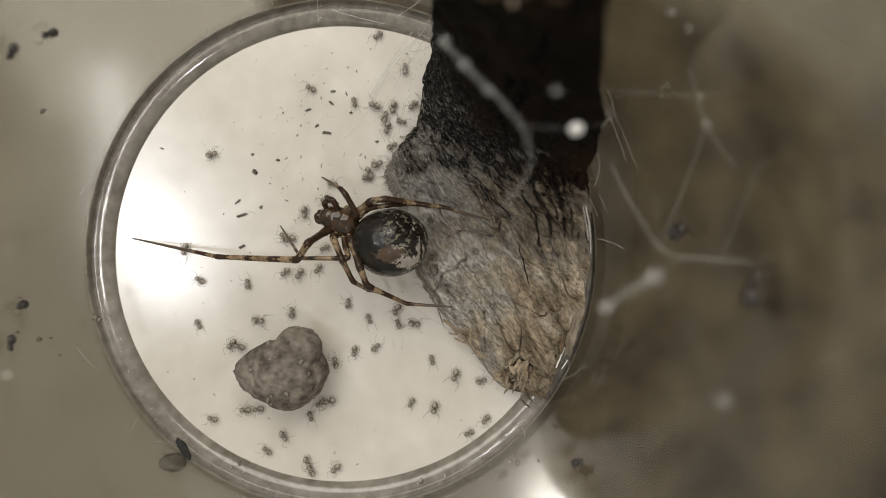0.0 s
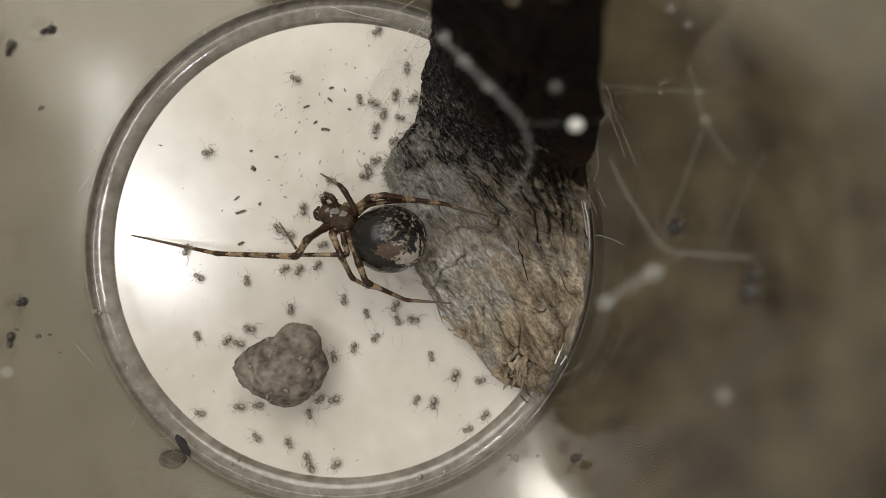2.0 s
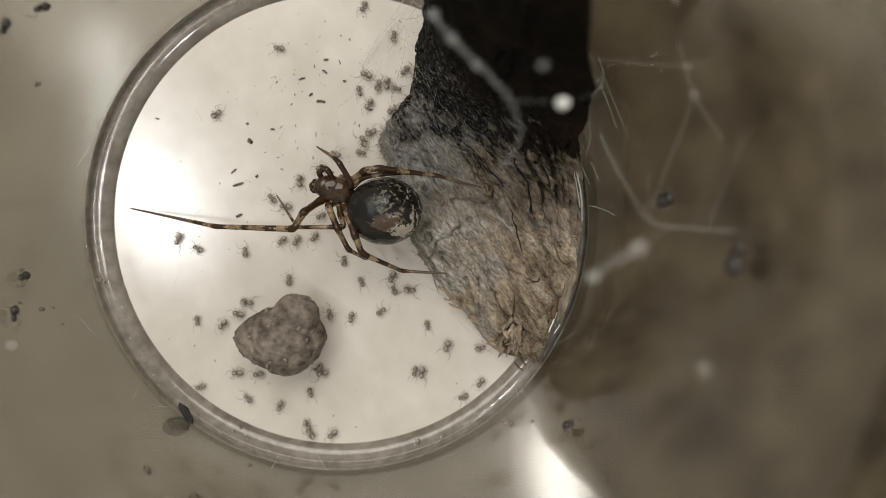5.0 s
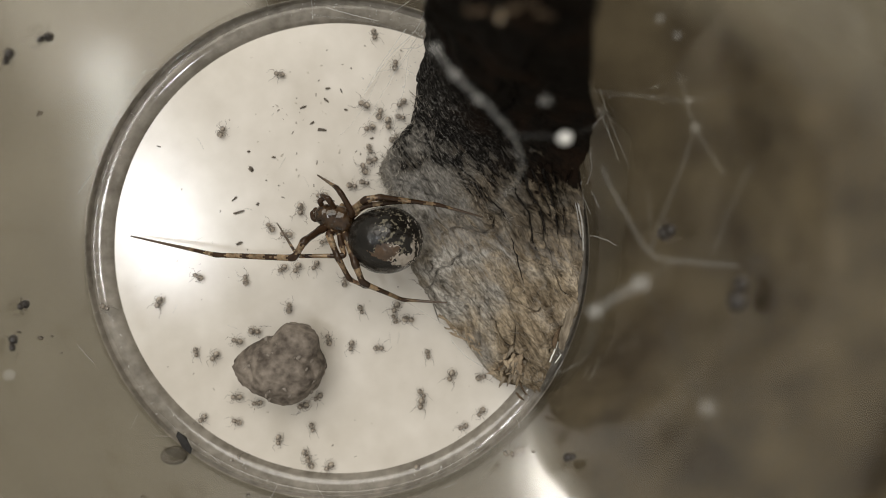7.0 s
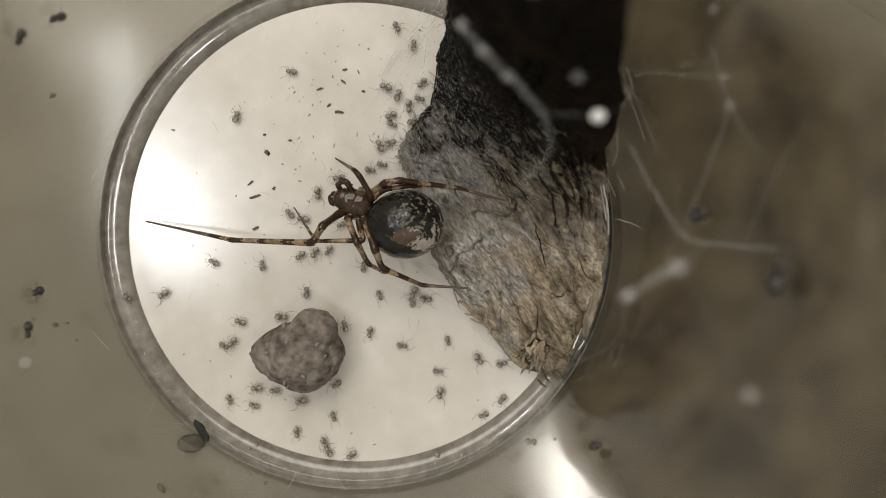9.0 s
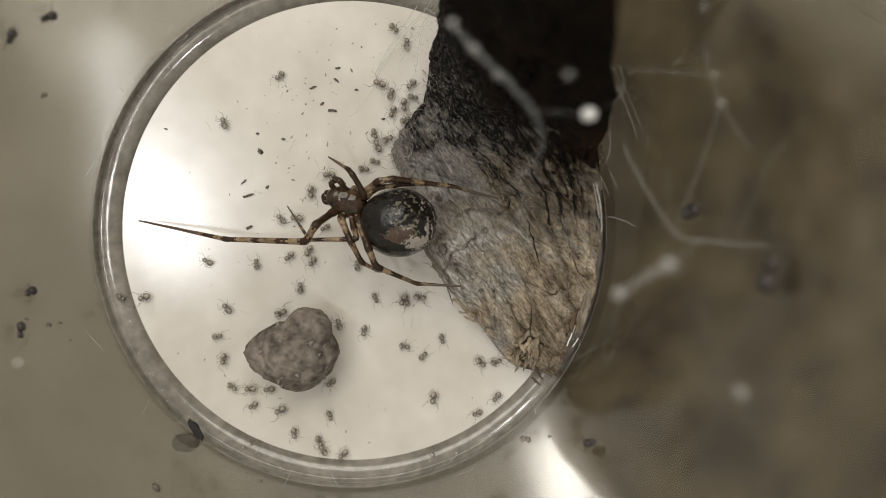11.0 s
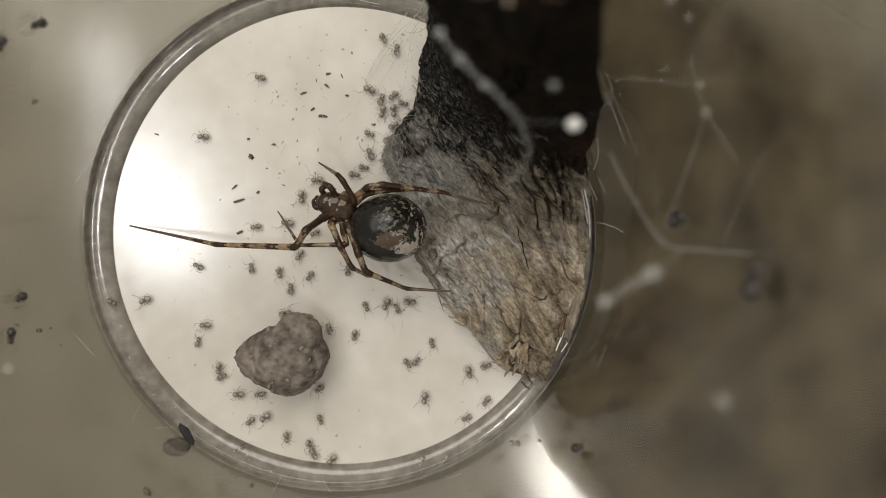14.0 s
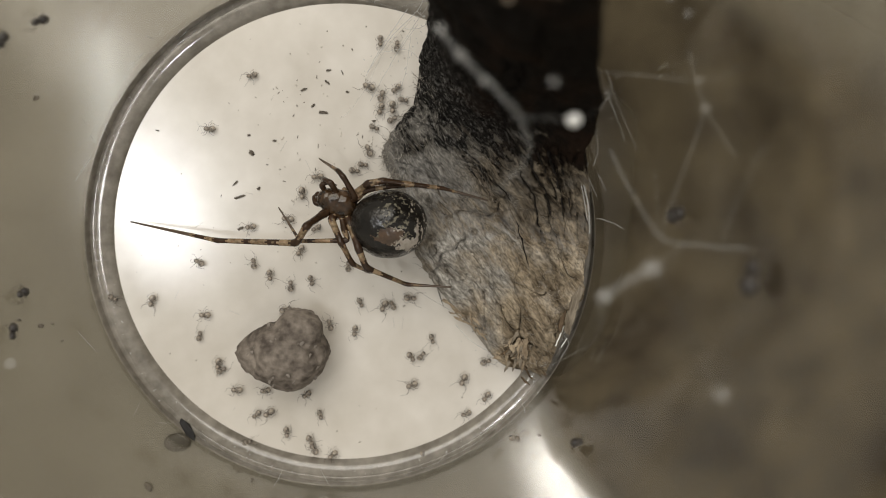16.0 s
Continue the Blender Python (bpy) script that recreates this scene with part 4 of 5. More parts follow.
hatch(1, (0, 1.86, 6.32, 0.00, 24), (9, 1.85, 6.36, 0.00, 24), (15, 3.12, 6.91, 0.00, 24), (15.5, 3.17, 6.32, 0.00, -31), (16, 3.15, 6.27, 0.00, -31))
hatch(2, (0, 1.14, 5.30, 0.00, -11), (3.5, 1.00, 5.08, 0.00, -11), (7, 1.29, 4.78, 0.00, -11), (11.5, 1.20, 4.98, 0.00, -11), (16, 1.05, 4.87, 0.00, -11))
hatch(3, (0, -3.24, 2.90, 0.00, -91))
hatch(4, (0, -4.67, 1.23, 0.00, 131), (2, -5.04, 1.64, 0.00, 131), (4, -5.09, 1.79, 0.00, 131), (6.5, -5.41, 1.71, 0.00, 131), (9, -5.21, 1.57, 0.00, 131), (11.5, -5.45, 1.10, 0.00, 131), (12.5, -5.70, 1.18, 0.00, 131), (14, -6.47, 0.92, 0.00, 186), (16, -6.91, 0.65, 0.00, 186))
hatch(0, (0, -1.26, 4.94, 0.00, -11), (4, -1.27, 4.91, 0.00, -11), (6.5, 0.41, 4.58, 0.00, -11), (16, 0.45, 4.46, 0.00, -11))
hatch(1, (0, -1.74, 3.81, 0.00, -175), (8.5, -1.77, 3.95, 0.00, -175), (11.5, -2.07, 4.14, 0.00, -175), (16, -2.19, 4.07, 0.00, -175))
hatch(2, (0, -1.86, 0.45, 0.00, -155), (4, -1.95, 0.43, 0.00, -155), (6.5, -1.62, 0.61, 0.00, -155), (9, -1.65, 0.77, 0.00, -155), (11.5, -2.43, 0.41, 0.00, -155), (16, -2.36, 0.49, 0.00, -155))
hatch(3, (0, -11.56, 0.33, 0.00, -114), (2, -11.39, 0.08, 0.00, -114), (3, -11.86, 0.15, 0.00, -114), (4, -11.55, 0.01, 0.00, -114), (6.5, -13.02, -3.27, 0.00, -114), (9, -14.09, -3.98, 0.00, -146), (11.5, -15.07, -4.23, 0.00, -165), (12.5, -14.84, -3.98, 0.00, -165), (13.5, -14.46, -4.03, 0.00, -165), (16, -13.88, -4.46, 0.00, -110))
hatch(4, (0, -10.54, -1.76, 0.00, 150))
hatch(0, (0, -7.19, -2.01, 0.00, 96), (13, -7.08, -1.94, 0.00, 96), (14.5, -6.74, -1.90, 0.00, 96), (16, -6.73, -1.87, 0.00, 96))
hatch(1, (0, -3.59, -1.35, 0.00, -123), (16, -3.47, -1.06, 0.00, -123))
hatch(2, (0, -10.61, -4.89, 0.00, -66), (1, -10.34, -5.48, 0.00, -66), (2, -10.62, -5.92, 0.00, -66), (3.5, -10.58, -6.65, 0.00, -87), (6.5, -10.82, -7.04, 0.00, -87), (9, -9.91, -7.61, 0.00, -32), (11.5, -9.99, -6.92, 0.00, 23), (14, -10.67, -7.02, 0.00, 78), (15.5, -10.61, -7.12, 0.00, 78), (16, -10.63, -6.91, 0.00, 78))
hatch(3, (0, -6.41, -4.58, 0.00, -7), (0.5, -6.29, -4.95, 0.00, -7), (1, -6.69, -5.11, 0.00, -7), (2, -6.96, -5.38, 0.00, -7), (4, -7.15, -5.54, 0.00, -7), (7.5, -6.23, -5.66, 0.00, -7), (8, -5.95, -5.55, 0.00, -7), (9, -5.85, -5.59, 0.00, -7), (11.5, -5.22, -5.28, 0.00, 25), (13, -4.50, -5.09, 0.00, 15), (16, -4.51, -5.14, 0.00, 15))
hatch(4, (0, -4.13, -3.99, 0.00, 90), (7, -4.13, -3.98, 0.00, 90), (15, -4.14, -3.34, 0.00, 90), (16, -4.18, -3.46, 0.00, 90))
hatch(0, (0, -0.18, -3.39, 0.00, 88), (3, -0.53, -3.25, 0.00, 88), (3.5, -0.56, -3.13, 0.00, 88), (4, -0.23, -3.06, 0.00, 88), (6.5, -0.19, -2.18, 0.00, 88), (9, -0.14, -2.15, 0.00, 88), (16, -0.14, -2.15, 0.00, 88))
hatch(1, (0, -8.33, -6.26, 0.00, -133), (2, -8.58, -6.22, 0.00, -133), (3, -8.57, -6.52, 0.00, -133), (7, -9.41, -7.43, 0.00, -133), (8, -9.50, -7.26, 0.00, -133), (9, -9.36, -7.37, 0.00, -133), (11.5, -9.61, -8.80, 0.00, -100), (14, -9.27, -8.97, 0.00, -100), (16, -9.36, -8.93, 0.00, -100))
hatch(2, (0, 1.26, -4.52, 0.00, -69), (8.5, 0.94, -4.18, 0.00, -69), (13, 1.15, -4.73, 0.00, -69), (16, 0.67, -4.77, 0.00, -69))
hatch(3, (0, 3.18, -3.86, 0.00, -120), (4, 3.13, -3.88, 0.00, -120), (8, 3.44, -4.07, 0.00, -120), (9, 3.30, -4.02, 0.00, -120), (11.5, 2.90, -4.71, 0.00, -120), (13.5, 2.54, -4.59, 0.00, -120), (16, 2.29, -5.02, 0.00, -120))
hatch(4, (0, 0.24, -6.75, 0.00, -102))
hatch(0, (0, 1.74, -6.44, 0.00, 44), (1, 1.65, -6.29, 0.00, 44), (3, 2.13, -5.83, 0.00, 44), (4, 2.43, -6.03, 0.00, 44), (8, 2.16, -7.27, 0.00, -11), (9, 2.49, -7.67, 0.00, -11), (12, 3.32, -8.06, 0.00, -25), (13.5, 3.80, -8.77, 0.00, -56), (16, 4.17, -8.62, 0.00, -56))
hatch(1, (0, -1.08, -7.46, 0.00, 102), (1.5, -1.10, -7.40, 0.00, 102), (3.5, -1.22, -6.82, 0.00, 102), (7, -1.36, -6.25, 0.00, 104), (9, -1.50, -6.21, 0.00, 104), (16, -1.50, -6.21, 0.00, 104))
hatch(2, (0, 5.64, -7.38, 0.00, -76))
hatch(3, (0, 7.25, -8.42, 0.00, -112), (1, 7.35, -8.49, 0.00, -112), (3.5, 7.13, -9.03, 0.00, -112), (6.5, 6.98, -8.71, 0.00, -112), (7, 7.26, -8.91, 0.00, -112), (9, 7.79, -8.66, 0.00, -57), (12, 8.47, -9.26, 0.00, -41), (14.5, 8.01, -9.61, 0.00, -96), (15.5, 7.67, -10.30, 0.00, -116), (16, 7.78, -10.29, 0.00, -116))
hatch(4, (0, 9.11, -8.78, 0.00, 14), (1.5, 9.16, -8.79, 0.00, 14), (2, 9.12, -9.04, 0.00, 14), (4, 9.42, -8.98, 0.00, 14), (16, 9.42, -8.98, 0.00, 14))
hatch(0, (0, -9.65, -11.42, 0.00, 169), (2, -10.50, -11.26, 0.00, 169), (3.5, -10.75, -11.31, 0.00, 169), (6.5, -10.40, -11.85, 0.00, 224), (8, -10.13, -11.70, 0.00, 224), (9, -9.62, -11.41, 0.00, 279), (12, -8.92, -10.12, 0.00, 334), (14.5, -9.07, -9.42, 0.00, 389), (16, -9.12, -9.35, 0.00, 389))
hatch(1, (0, -7.37, -10.81, 0.00, -180), (4, -7.94, -10.82, 0.00, -180), (6.5, -7.95, -10.28, 0.00, -180), (9, -7.74, -10.58, 0.00, -180), (16, -8.13, -10.77, 0.00, -180))
hatch(2, (0, -2.82, -11.29, 0.00, -76), (2.5, -2.85, -11.47, 0.00, -76), (7, -2.58, -12.55, 0.00, -76), (11.5, -2.25, -12.68, 0.00, -76), (16, -2.29, -12.65, 0.00, -76))
hatch(3, (0, -1.50, -10.21, 0.00, -166), (2, -1.15, -10.36, 0.00, -166), (4, -1.44, -10.60, 0.00, -166), (8.5, -4.31, -11.34, 0.00, -166), (12, -6.02, -12.40, 0.00, -148), (13.5, -6.15, -12.42, 0.00, -148), (16, -5.92, -12.44, 0.00, -148))
hatch(4, (0, -4.67, -12.67, 0.00, -61), (1.5, -4.34, -13.28, 0.00, -61), (3, -4.26, -13.57, 0.00, -61), (3.5, -4.96, -12.97, 0.00, -116), (9, -4.96, -13.74, 0.00, -90), (12.5, -4.63, -13.89, 0.00, -90), (16, -4.68, -13.86, 0.00, -90))
hatch(0, (0, -5.87, -13.63, 0.00, 144), (1.5, -6.43, -13.22, 0.00, 144), (3, -6.64, -12.57, 0.00, 108), (3.5, -6.56, -12.59, 0.00, 108), (6.5, -7.91, -12.17, 0.00, 163), (9, -7.94, -11.78, 0.00, 163), (11.5, -7.40, -11.96, 0.00, 218), (12, -7.22, -12.26, 0.00, 218), (14, -7.19, -12.70, 0.00, 218), (16, -6.78, -12.55, 0.00, 218))
hatch(1, (0, -1.08, -14.89, 0.00, -138), (3.5, -1.02, -14.93, 0.00, -138), (6.5, -1.45, -15.31, 0.00, -138), (9, -1.19, -15.33, 0.00, -138), (12.5, -1.52, -15.44, 0.00, -138), (16, -1.49, -15.49, 0.00, -138))
hatch(2, (0, 4.19, -10.34, 0.00, -117), (1, 4.66, -10.30, 0.00, -117), (4, 4.42, -10.76, 0.00, -117), (6.5, 5.21, -10.28, 0.00, -62), (9, 4.98, -9.49, 0.00, -7), (11.5, 4.29, -8.44, 0.00, 48), (13.5, 4.46, -8.59, 0.00, 48), (16, 4.90, -8.50, 0.00, 48))
hatch(3, (0, 5.81, -10.70, 0.00, -102), (3.5, 5.70, -10.64, 0.00, -102), (4, 5.41, -10.64, 0.00, -102), (6.5, 5.14, -10.95, 0.00, -102), (7.5, 5.13, -10.81, 0.00, -102), (11.5, 4.97, -11.53, 0.00, -102), (12.5, 4.98, -11.48, 0.00, -102), (14, 5.07, -11.23, 0.00, -102), (14.5, 4.75, -10.55, 0.00, -157), (15, 4.25, -10.72, 0.00, -157), (16, 4.15, -10.57, 0.00, -157))
hatch(4, (0, 9.37, -11.50, 0.00, -128))
hatch(0, (0, 8.21, -12.43, 0.00, -157), (16, 7.94, -12.68, 0.00, -157))
hatch(1, (0, 4.98, -15.90, 0.10, -72), (4, 5.00, -15.90, 0.11, -72), (8, 4.93, -15.50, 0.00, -72), (11.5, 4.99, -15.72, 0.04, -72), (16, 4.94, -15.66, 0.02, -72))
hatch(2, (0, -16.92, -4.30, 1.69, -29), (0.5, -16.98, -4.04, 1.72, -29), (2.5, -16.91, -4.12, 1.31, -29), (6.5, -16.77, -3.76, 1.08, -29), (9, -16.42, -4.17, 0.38, -29), (16, -16.42, -4.17, 0.38, -29))
hatch(3, (0, 1.26, 5.72, 0.00, 111), (6.5, 1.26, 5.72, 0.00, 111), (9, 1.08, 6.19, 0.00, 111), (12.5, 1.57, 5.95, 0.00, 111), (16, 1.42, 5.87, 0.00, 111))
hatch(4, (0, -4.59, -1.25, 0.00, -142), (6.5, -4.59, -1.25, 0.00, -142), (8.5, -4.50, -1.36, 0.00, -142), (12, -4.96, -1.72, 0.00, -142), (13.5, -4.72, -2.29, 0.00, -87), (14.5, -5.20, -2.34, 0.00, -87), (15.5, -5.43, -2.83, 0.00, -87), (16, -5.61, -2.78, 0.00, -87))
hatch(0, (0, -2.30, -1.02, 0.00, -128), (6.5, -2.30, -1.02, 0.00, -128), (7.5, -2.19, -1.09, 0.00, -128), (9, -2.57, -1.06, 0.00, -128), (11.5, -3.31, -2.02, 0.00, -128), (12.5, -3.26, -2.06, 0.00, -128), (13.5, -2.87, -2.37, 0.00, -128), (16, -2.73, -3.17, 0.00, -80))
hatch(1, (0, -7.79, -6.39, 0.00, 167), (6.5, -7.79, -6.39, 0.00, 167), (7.5, -7.99, -6.19, 0.00, 167), (8.5, -8.55, -6.06, 0.00, 167), (11.5, -9.40, -4.95, 0.00, 127), (14, -10.16, -5.88, 0.00, 182), (15, -10.11, -5.91, 0.00, 182), (16, -10.24, -5.46, 0.00, 182))
hatch(2, (0, 3.30, -4.80, 0.00, 115), (6.5, 3.30, -4.80, 0.00, 115), (8, 3.32, -4.84, 0.00, 115), (9, 3.17, -4.62, 0.00, 115), (13.5, 3.25, -4.83, 0.00, 115), (16, 2.89, -4.91, 0.00, 115))
hatch(3, (0, 4.45, -4.81, 0.00, -7), (6.5, 4.45, -4.81, 0.00, -7), (7.5, 4.15, -4.93, 0.00, -7), (9, 4.19, -4.44, 0.00, -7), (16, 4.19, -4.44, 0.00, -7))
hatch(4, (0, -3.01, -14.45, 0.00, -66))
hatch(0, (0, 11.14, -13.63, 2.78, -7))
hatch(1, (0, 2.38, 9.61, 0.00, 74))
hatch(2, (0, 2.97, 5.83, 0.00, -159))
hatch(3, (0, -4.29, 1.18, 0.00, 171))
hatch(4, (0, -6.47, -10.76, 0.00, -172), (11.5, -6.47, -10.76, 0.00, -172), (13, -6.54, -10.78, 0.00, -172), (16, -6.14, -10.84, 0.00, -172))
hatch(0, (0, -2.15, -10.38, 0.00, -143), (11.5, -2.15, -10.38, 0.00, -143), (15.5, -2.75, -10.82, 0.00, -143), (16, -3.24, -11.18, 0.00, -144))
hatch(1, (0, -2.79, -15.02, 0.00, 124))
hatch(2, (0, -7.93, -14.68, 0.11, 15), (11.5, -7.93, -14.68, 0.11, 15), (13, -8.00, -14.66, 0.12, 15), (16, -7.43, -14.51, 0.01, 15))


# ---- silk ----
def strand(owner, base, pts, r, material=None, wobble=0.0, name="strand", seed=1):
    rnd = random.Random(seed)
    line = smooth_line([Vector(p) - base for p in pts], 7)
    if wobble:
        line = [q + Vector((rnd.gauss(0, wobble), rnd.gauss(0, wobble), rnd.gauss(0, wobble))) for q in line]
    return part(name, tube(line, r, 6), material or M_SILK, owner)


M_CLOT = see_through(mat("silk_clot", (0.7, 0.69, 0.66), (0.6, 0.59, 0.56), rough=0.5, bump=0.05), 0.88)


def spider_web():
    base = Vector((17.0, 4.0, 0.0))
    web = thing("spider_web", 17.0, 4.0, 0.0, "tangled pale silk web between bark and cup wall", "spider web")
    heavy = (
        (((6.31, 9.9, 20.0), (7.3, 8.07, 23.0), (8.32, 7.01, 23.0), (9.83, 5.63, 22.0), (10.57, 4.2, 18.0), (10.6, 3.6, 7.0)), 0.17),
        (((13.4, -2.1, 22.0), (14.0, -1.4, 23.3), (14.83, -0.71, 24.5)), 0.26),
        (((14.8, 4.7, 16.0), (15.75, 2.04, 18.0), (16.3, 0.42, 20.0), (17.45, 0.03, 20.0), (20.1, -0.2, 21.0)), 0.12),
    )
    for k, (pts, r) in enumerate(heavy):
        strand(web, base, pts, r, M_FAINT if k == 2 else None, 0.03, "strand", k)
    light = (
        (((13.9, 8.9, 14.0), (15.31, 8.56, 15.0), (18.41, 7.52, 19.0), (19.3, 7.6, 22.0)), 0.07),
        (((18.2, 9.0, 18.0), (19.0, 6.36, 18.0), (19.7, 4.0, 20.0)), 0.09),
        (((20.3, 4.3, 22.0), (20.0, 3.16, 21.0), (19.8, 0.15, 18.0)), 0.09),
        (((16.3, 9.0, 9.0), (16.8, 7.7, 9.0), (17.9, 5.0, 9.0)), 0.045),
        (((15.2, 7.2, 9.5), (16.3, 8.8, 9.0)), 0.04),
        (((16.16, 3.78, 6.0), (16.69, 2.72, 6.0)), 0.05),
        (((13.4, -2.1, 22.0), (13.8, -4.5, 18.0), (14.6, -6.4, 10.0), (13.7, -8.7, 3.0)), 0.08),
        (((14.83, -0.71, 24.5), (17.45, 0.03, 20.0)), 0.08),
        (((16.3, 0.42, 20.0), (19.0, 6.3, 18.0)), 0.05),
        (((11.8, 5.25, 24.0), (9.4, 5.6, 22.4)), 0.05),
        (((11.8, 5.25, 24.0), (16.8, 7.7, 11.0)), 0.035),
        (((14.83, -0.71, 24.5), (16.32, -4.97, 28.2), (18.6, -9.6, 25.5)), 0.02),
    )
    for k, (pts, r) in enumerate(light):
        strand(web, base, pts, r, M_FINE if k in (3, 4, 5) else M_FAINT, 0.02, "thread", 20 + k)
    fine = (
        ((1.55, 10.4, 0.5), (2.6, 12.4, 0.9), (4.6, 14.4, 2.0)),
        ((1.55, 10.4, 0.5), (0.2, 8.6, 0.2), (-0.5, 8.1, 0.1)),
        ((4.0, 9.9, 3.4), (3.2, 8.0, 0.3)),
        ((-2.0, 16.2, 1.2), (2.0, 15.6, 1.6), (5.2, 14.2, 3.0)),
        ((3.3, 15.2, 1.4), (5.6, 14.8, 5.0)),
        ((7.0, -3.4, 3.6), (10.8, -3.4, 4.1)),
        ((4.0, -3.2, 3.0), (8.2, -6.0, 1.6)),
        ((3.4, 5.4, 0.6), (2.4, 7.0, 0.1)),
    )
    crisp = (
        ((3.0, 11.6, 0.4), (4.4, 13.6, 1.5), (6.2, 15.4, 4.0)),
        ((1.6, 9.2, 0.3), (3.2, 11.8, 1.0), (5.0, 13.8, 3.0)),
        ((2.2, 12.5, 0.3), (4.2, 12.4, 1.8), (5.2, 11.2, 4.5)),
        ((3.4, 9.4, 0.3), (4.1, 11.0, 1.2), (4.5, 13.2, 2.2)),
        ((15.9, 9.6, 10.0), (16.2, 8.6, 10.0), (16.0, 7.9, 9.5)),
        ((16.0, 8.4, 9.5), (16.7, 7.0, 9.0), (17.3, 5.6, 8.5)),
        ((15.6, 7.4, 9.0), (16.4, 8.3, 9.4)),
        ((15.1, 4.6, 7.0), (15.5, 3.6, 6.5), (16.1, 2.4, 6.0)),
        ((16.3, 9.3, 9.6), (18.4, 9.0, 11.0), (19.6, 8.8, 13.0)),
        ((14.4, -8.6, 1.6), (15.0, -7.6, 1.4), (14.6, -6.9, 2.0)),
        ((10.5, -8.7, 1.0), (8.4, -7.4, 1.2), (7.3, -6.3, 0.7)),
        ((-1.2, 16.7, 1.3), (0.7, 16.2, 1.2), (2.4, 15.8, 1.1)),
        ((-2.05, 17.3, 2.0), (-2.1, 16.6, 1.4), (-2.15, 16.0, 0.9)),
        ((3.2, 16.2, 1.3), (4.6, 17.0, 1.8), (5.7, 17.7, 2.4)),
        ((1.45, 11.2, 0.3), (3.2, 13.5, 0.9), (4.9, 15.0, 1.5), (6.0, 16.8, 2.3)),
        ((1.3, 10.9, 0.3), (2.5, 12.9, 0.7), (4.3, 15.2, 1.3)),
        ((4.1, 13.9, 1.2), (5.0, 13.6, 2.6), (5.6, 13.0, 6.5)),
        ((4.9, 15.0, 1.5), (5.4, 13.8, 5.0)),
        ((15.4, 6.4, 9.0), (15.8, 5.2, 8.2), (15.6, 4.2, 7.4)),
        ((16.4, 1.0, 5.6), (17.2, 0.7, 6.0), (17.6, 0.4, 6.4)),
        ((17.0, 9.0, 12.0), (19.4, 9.2, 15.0), (21.0, 9.7, 20.0)),
    )
    for k, pts in enumerate(crisp):
        strand(web, base, pts, 0.026 if 11 <= k <= 16 else 0.017, M_FINE if k in (8, 20) else M_CRISP, 0.012, "thread", 80 + k)
    # bright strands standing for glints on the cup wall and ring, plus one thread
    glint_threads = (
        (((14.3, 5.3, 7.0), (15.0, 3.5, 7.0), (15.4, 1.7, 7.0), (15.5, 0.1, 6.8)), 0.045),
        (((14.7, 4.2, 7.0), (15.05, 2.7, 7.0), (15.35, 0.9, 6.9)), 0.03),
        (((15.15, 3.2, 7.0), (15.45, 1.6, 6.9)), 0.04),
        (((14.2, 6.8, 7.2), (14.5, 5.4, 7.2), (14.9, 4.0, 7.0)), 0.016),
        (((13.8, -7.4, 3.5), (14.1, -6.75, 3.5), (14.4, -6.05, 3.4)), 0.05),
        (((14.2, -7.5, 3.4), (14.6, -6.9, 3.4)), 0.04),
    )
    for k, (pts, r) in enumerate(glint_threads):
        strand(web, base, pts, r, M_BEAD if k > 3 else M_CRISP, 0.01, "glint_thread", 120 + k)
    for k, pts in enumerate(fine):
        strand(web, base, pts, 0.028, M_FINE, 0.015, "thread", 50 + k)
    for (x, y, z), r in (((11.8, 5.25, 24.0), 0.31), ((11.0, 6.8, 24.0), 0.27), ((7.3, 8.07, 23.0), 0.3), ((8.32, 7.01, 23.0), 0.28), ((14.83, -0.71, 24.5), 0.42), ((13.4, -2.1, 22.0), 0.4), ((19.0, 6.36, 18.0), 0.3), ((18.41, 7.52, 19.0), 0.2), ((16.32, -4.97, 28.2), 0.3), ((6.5, 9.7, 20.5), 0.34)):
        part("silk_bead", blob(r, r * 0.9, r, Vector((x, y, z)) - base, 0.12, 2, 3), M_BEAD if r == 0.31 else M_CLOT, web)
    # specks of dust and silk fluff caught along the threads
    rnd = random.Random(77)
    bm = bmesh.new()
    lines = list(crisp)
    for k in range(150):
        pts = lines[rnd.randrange(len(lines))]
        i = rnd.randrange(len(pts) - 1)
        q = Vector(pts[i]).lerp(Vector(pts[i + 1]), rnd.random())
        q += Vector((rnd.gauss(0, 0.25), rnd.gauss(0, 0.25), rnd.gauss(0, 0.3)))
        s = rnd.uniform(0.015, 0.045)
        blob(s * rnd.uniform(1, 2.5), s, s, q - base, 0.3, 2, 1, bm, rnd.uniform(0, 180), k)
    part("web_dust", bm, M_CRISP, web, "pale dust caught in silk")["kind"] = "stuff"
    return web


spider_web()


# ---- hatchlings and crumbs on the wall ----
def on_wall(x, y, z, turn, kind, first):
    """A hatchling clinging to the side wall at that height, in the direction (x, y)."""
    a = math.atan2(y - CUP_Y, x - CUP_X)
    r = wall_radius(z)
    m = Matrix.Translation(((CUP_X + r * math.cos(a)) * MM, (CUP_Y + r * math.sin(a)) * MM, z * MM)) @ Matrix.Rotation(a, 4, "Z") @ Matrix.Rotation(radians(-90), 4, "Y") @ Matrix.Rotation(radians(turn), 4, "Z")
    if first:
        kid = WALL_KIDS[kind]
        kid.matrix_basis = m
    else:
        kid = copy_thing(WALL_KIDS[kind], m)
    return tagged(kid, "tiny dark spider hatchling clinging to the cup wall")


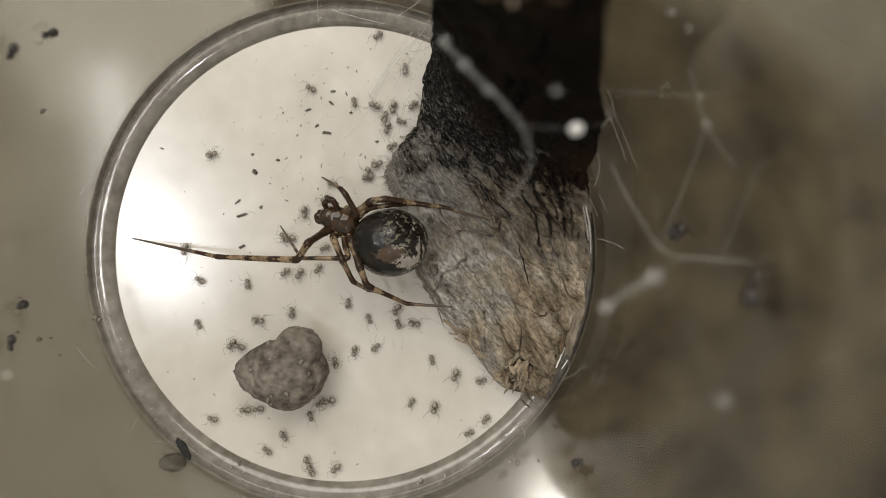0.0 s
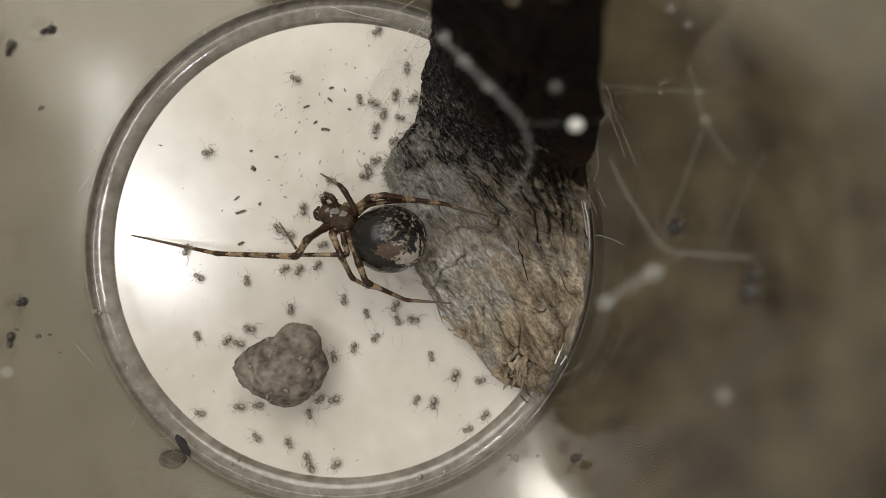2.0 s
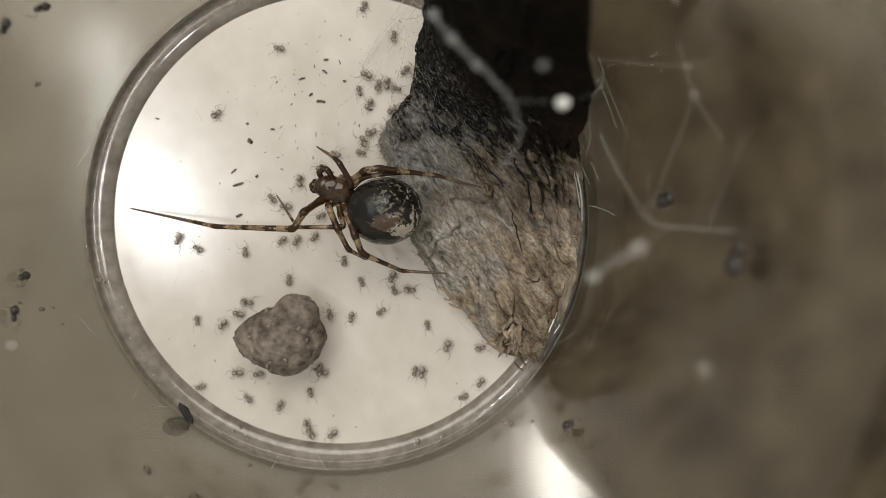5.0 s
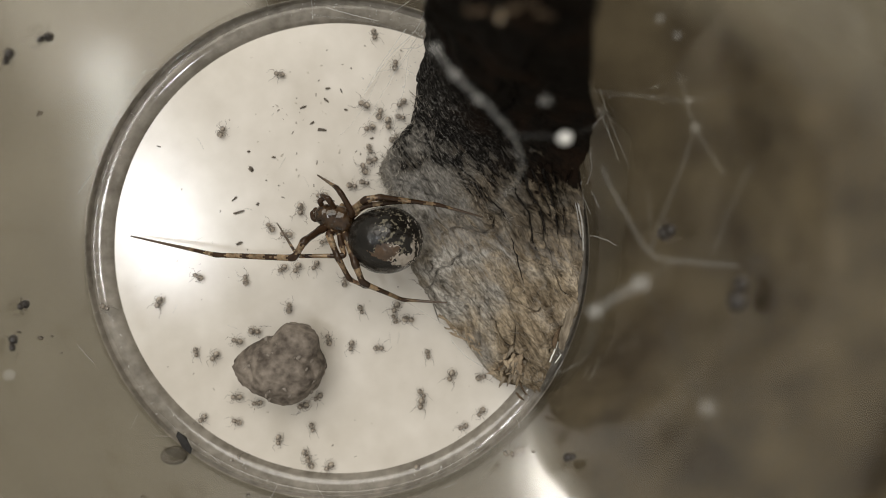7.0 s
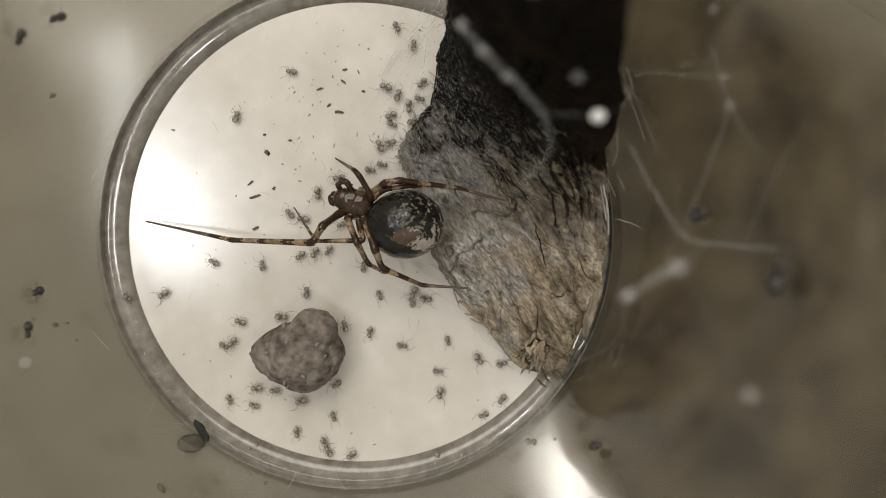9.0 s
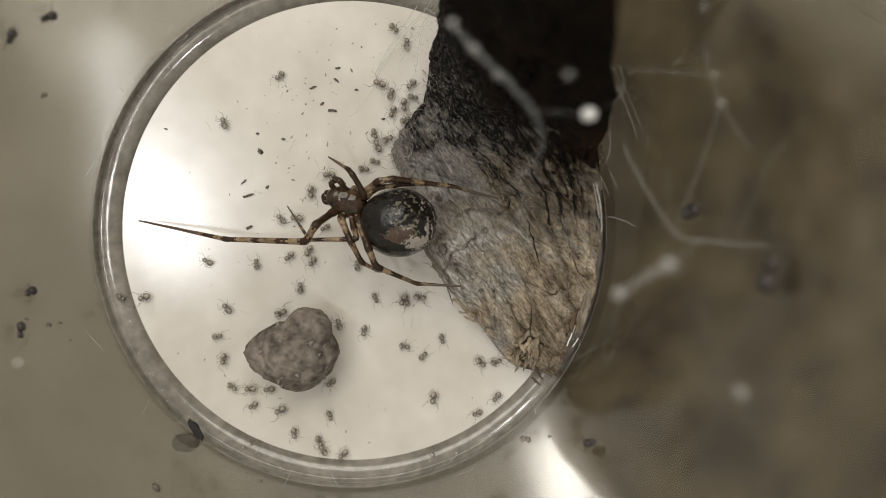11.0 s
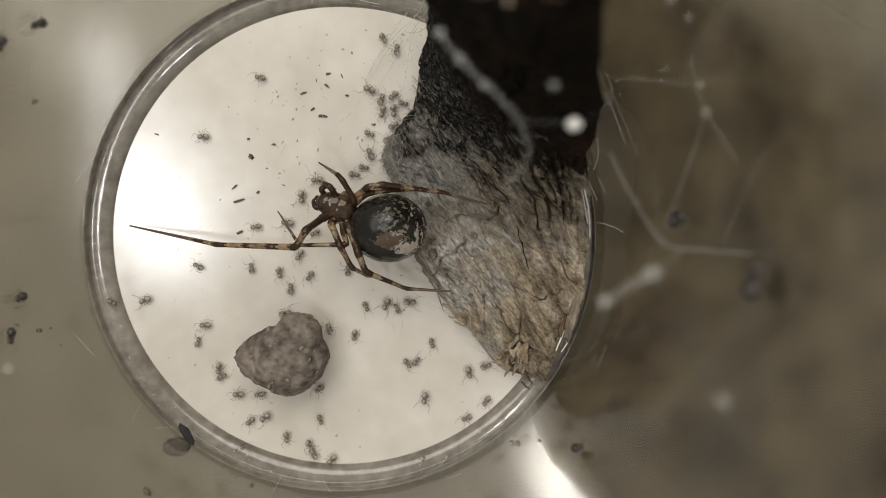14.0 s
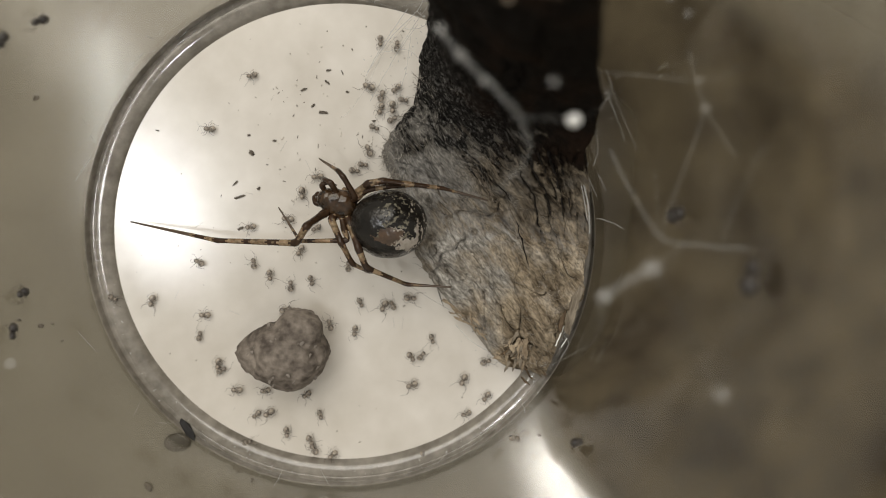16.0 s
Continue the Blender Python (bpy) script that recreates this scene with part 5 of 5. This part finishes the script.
for k, (x, y, z, turn) in enumerate((
    (18.97, 1.35, 15.4, 10), (19.96, -1.27, 22.5, 80), (-15.30, 12.33, 12.7, 40), (-16.58, 10.94, 14.1, 120),
    (-18.69, -5.14, 10.4, 60), (-18.93, -3.01, 8.8, 10), (14.29, -11.82, 11.4, 30),
)):
    on_wall(x, y, z, turn, 0 if k < 2 else 1, k in (0, 2))


def wall_bead(x, y, z, r):
    a = math.atan2(y - CUP_Y, x - CUP_X)
    d = wall_radius(z) - r * 0.6
    ob = part("droplet", blob(r, r, r, (0, 0, 0), 0.08, 2, 3), M_CLOT)
    ob.location = ((CUP_X + d * math.cos(a)) * MM, (CUP_Y + d * math.sin(a)) * MM, z * MM)
    return tagged(ob, "small pale silk drop stuck on the cup wall", "droplet", "drops on the wall")


for x, y, z, r in ((-18.07, -6.70, 11.3, 0.35), (16.48, 10.87, 20.7, 0.20), (17.11, 10.01, 21.2, 0.17)):
    wall_bead(x, y, z, r)


def seed(name, x, y, z, sx, sy, sz, turn, material, label, facets=3):
    ob = part(name, blob(sx, sy, sz, (0, 0, 0), 0.06 if facets > 1 else 0.16, 1.5, facets), material, None, "", facets > 1)
    ob.matrix_world = pose(x * MM, y * MM, z * MM, 0, 0, turn)
    return tagged(ob, label, "seed")


seed("seed", -11.15, -13.15, 1.75, 0.95, 0.34, 0.26, -58, M_SEEDD, "black pointed seed lying on the cup foot", 1)
# a flat tan oval on the table, next to the black one
seed("seed", -12.75, -14.75, -0.85, 1.0, 0.66, 0.2, 6, M_TAN_OVAL, "flat oval tan disc lying on the table beside the cup")


M_DUST = speckled(mat("dust", (0.3, 0.27, 0.22), (0.1, 0.08, 0.06), rough=0.7), (0.05, 0.04, 0.03), (0.55, 0.5, 0.43))


def crumbs():
    rnd = random.Random(21)
    spots = ((-1.7, 8.5, 0.42, 0.13, -8), (-2.4, 9.0, 0.22, 0.12, 30), (-3.0, 10.1, 0.3, 0.1, 20), (-1.4, 10.6, 0.3, 0.1, -40), (-1.3, 11.4, 0.25, 0.1, 10), (0.0, 9.9, 0.16, 0.1, 0),
             (-6.75, 5.8, 0.28, 0.2, -50), (-6.9, 7.0, 0.14, 0.1, 0), (-7.6, 2.75, 0.5, 0.12, 15), (-6.3, 3.3, 0.17, 0.13, 40), (-7.9, 3.7, 0.3, 0.08, 40), (-7.6, 0.55, 0.3, 0.14, 20), (-5.1, 6.6, 0.2, 0.1, 0), (1.8, 7.9, 0.18, 0.1, 0), (-13.2, 7.4, 0.2, 0.07, -20))
    for x, y, a, b, turn in spots:
        ob = part("crumb", blob(a * 0.75, b * 0.7, 0.06, (0, 0, 0), 0.95, 2.6, 2, None, 0, x), M_CRUMB)
        ob.matrix_world = pose(x * MM, y * MM, 0.06 * MM, 0, 0, turn)
        tagged(ob, "dark flake of debris on the cream base", "crumb", "crumbs on the base")
    bm = bmesh.new()
    for _ in range(130):
        r, a = 15.5 * math.sqrt(rnd.random()), rnd.uniform(0, 2 * math.pi)
        x, y = r * math.cos(a), r * math.sin(a)
        if y < -2 and rnd.random() < 0.6:
            continue
        s = rnd.uniform(0.02, 0.06)
        blob(s * rnd.uniform(1, 3), s, s * 0.6, (x, y, s * 0.4), 0.2, 2, 1, bm, rnd.uniform(0, 180), x)
    for _ in range(60):
        x, y = rnd.gauss(-1.5, 2.4), rnd.gauss(7.0, 3.0)
        if math.hypot(x, y) > 15.5:
            continue
        s = rnd.uniform(0.02, 0.05)
        blob(s * rnd.uniform(1, 4), s, s * 0.5, (x, y, s * 0.4), 0.3, 2, 1, bm, rnd.uniform(0, 180), x)
    tagged(part("fine_dust", bm, M_DUST), "scattered dust specks on the base", "dust", kind="stuff")


crumbs()

for x, y, z, r in ((-18.09, -5.08, 7.45, 0.17), (-17.91, -5.10, 6.40, 0.10), (-18.53, -4.49, 9.19, 0.12), (-17.47, -6.25, 6.07, 0.09), (-17.05, 8.49, 9.11, 0.16), (11.69, -14.86, -0.95, 0.20), (13.23, -14.64, -0.95, 0.13), (-7.47, -17.66, -0.95, 0.16), (-8.47, -17.04, -0.95, 0.10), (-11.65, -20.36, -0.85, 0.62), (-14.96, -17.96, -0.85, 0.30)):
    ob = part("crumb", blob(r, r * 0.7, r * 0.5, (0, 0, 0), 0.9, 2.4, 2, None, 0, x), M_CRUMB)
    ob.matrix_world = pose(x * MM, y * MM, z * MM, 0, 0, 40 * x)
    tagged(ob, "brown crumb stuck on the clear cup wall" if z > 0 else "brown crumb on the table beside the cup", "crumb", "crumbs outside the base")


# ---- what moves ----
def motions():
    for kid, rows in CRAWLS:
        walk(kid, [(t, pose(x * MM, y * MM, z * MM, 0, 0, turn)) for t, x, y, z, turn in rows])


motions()
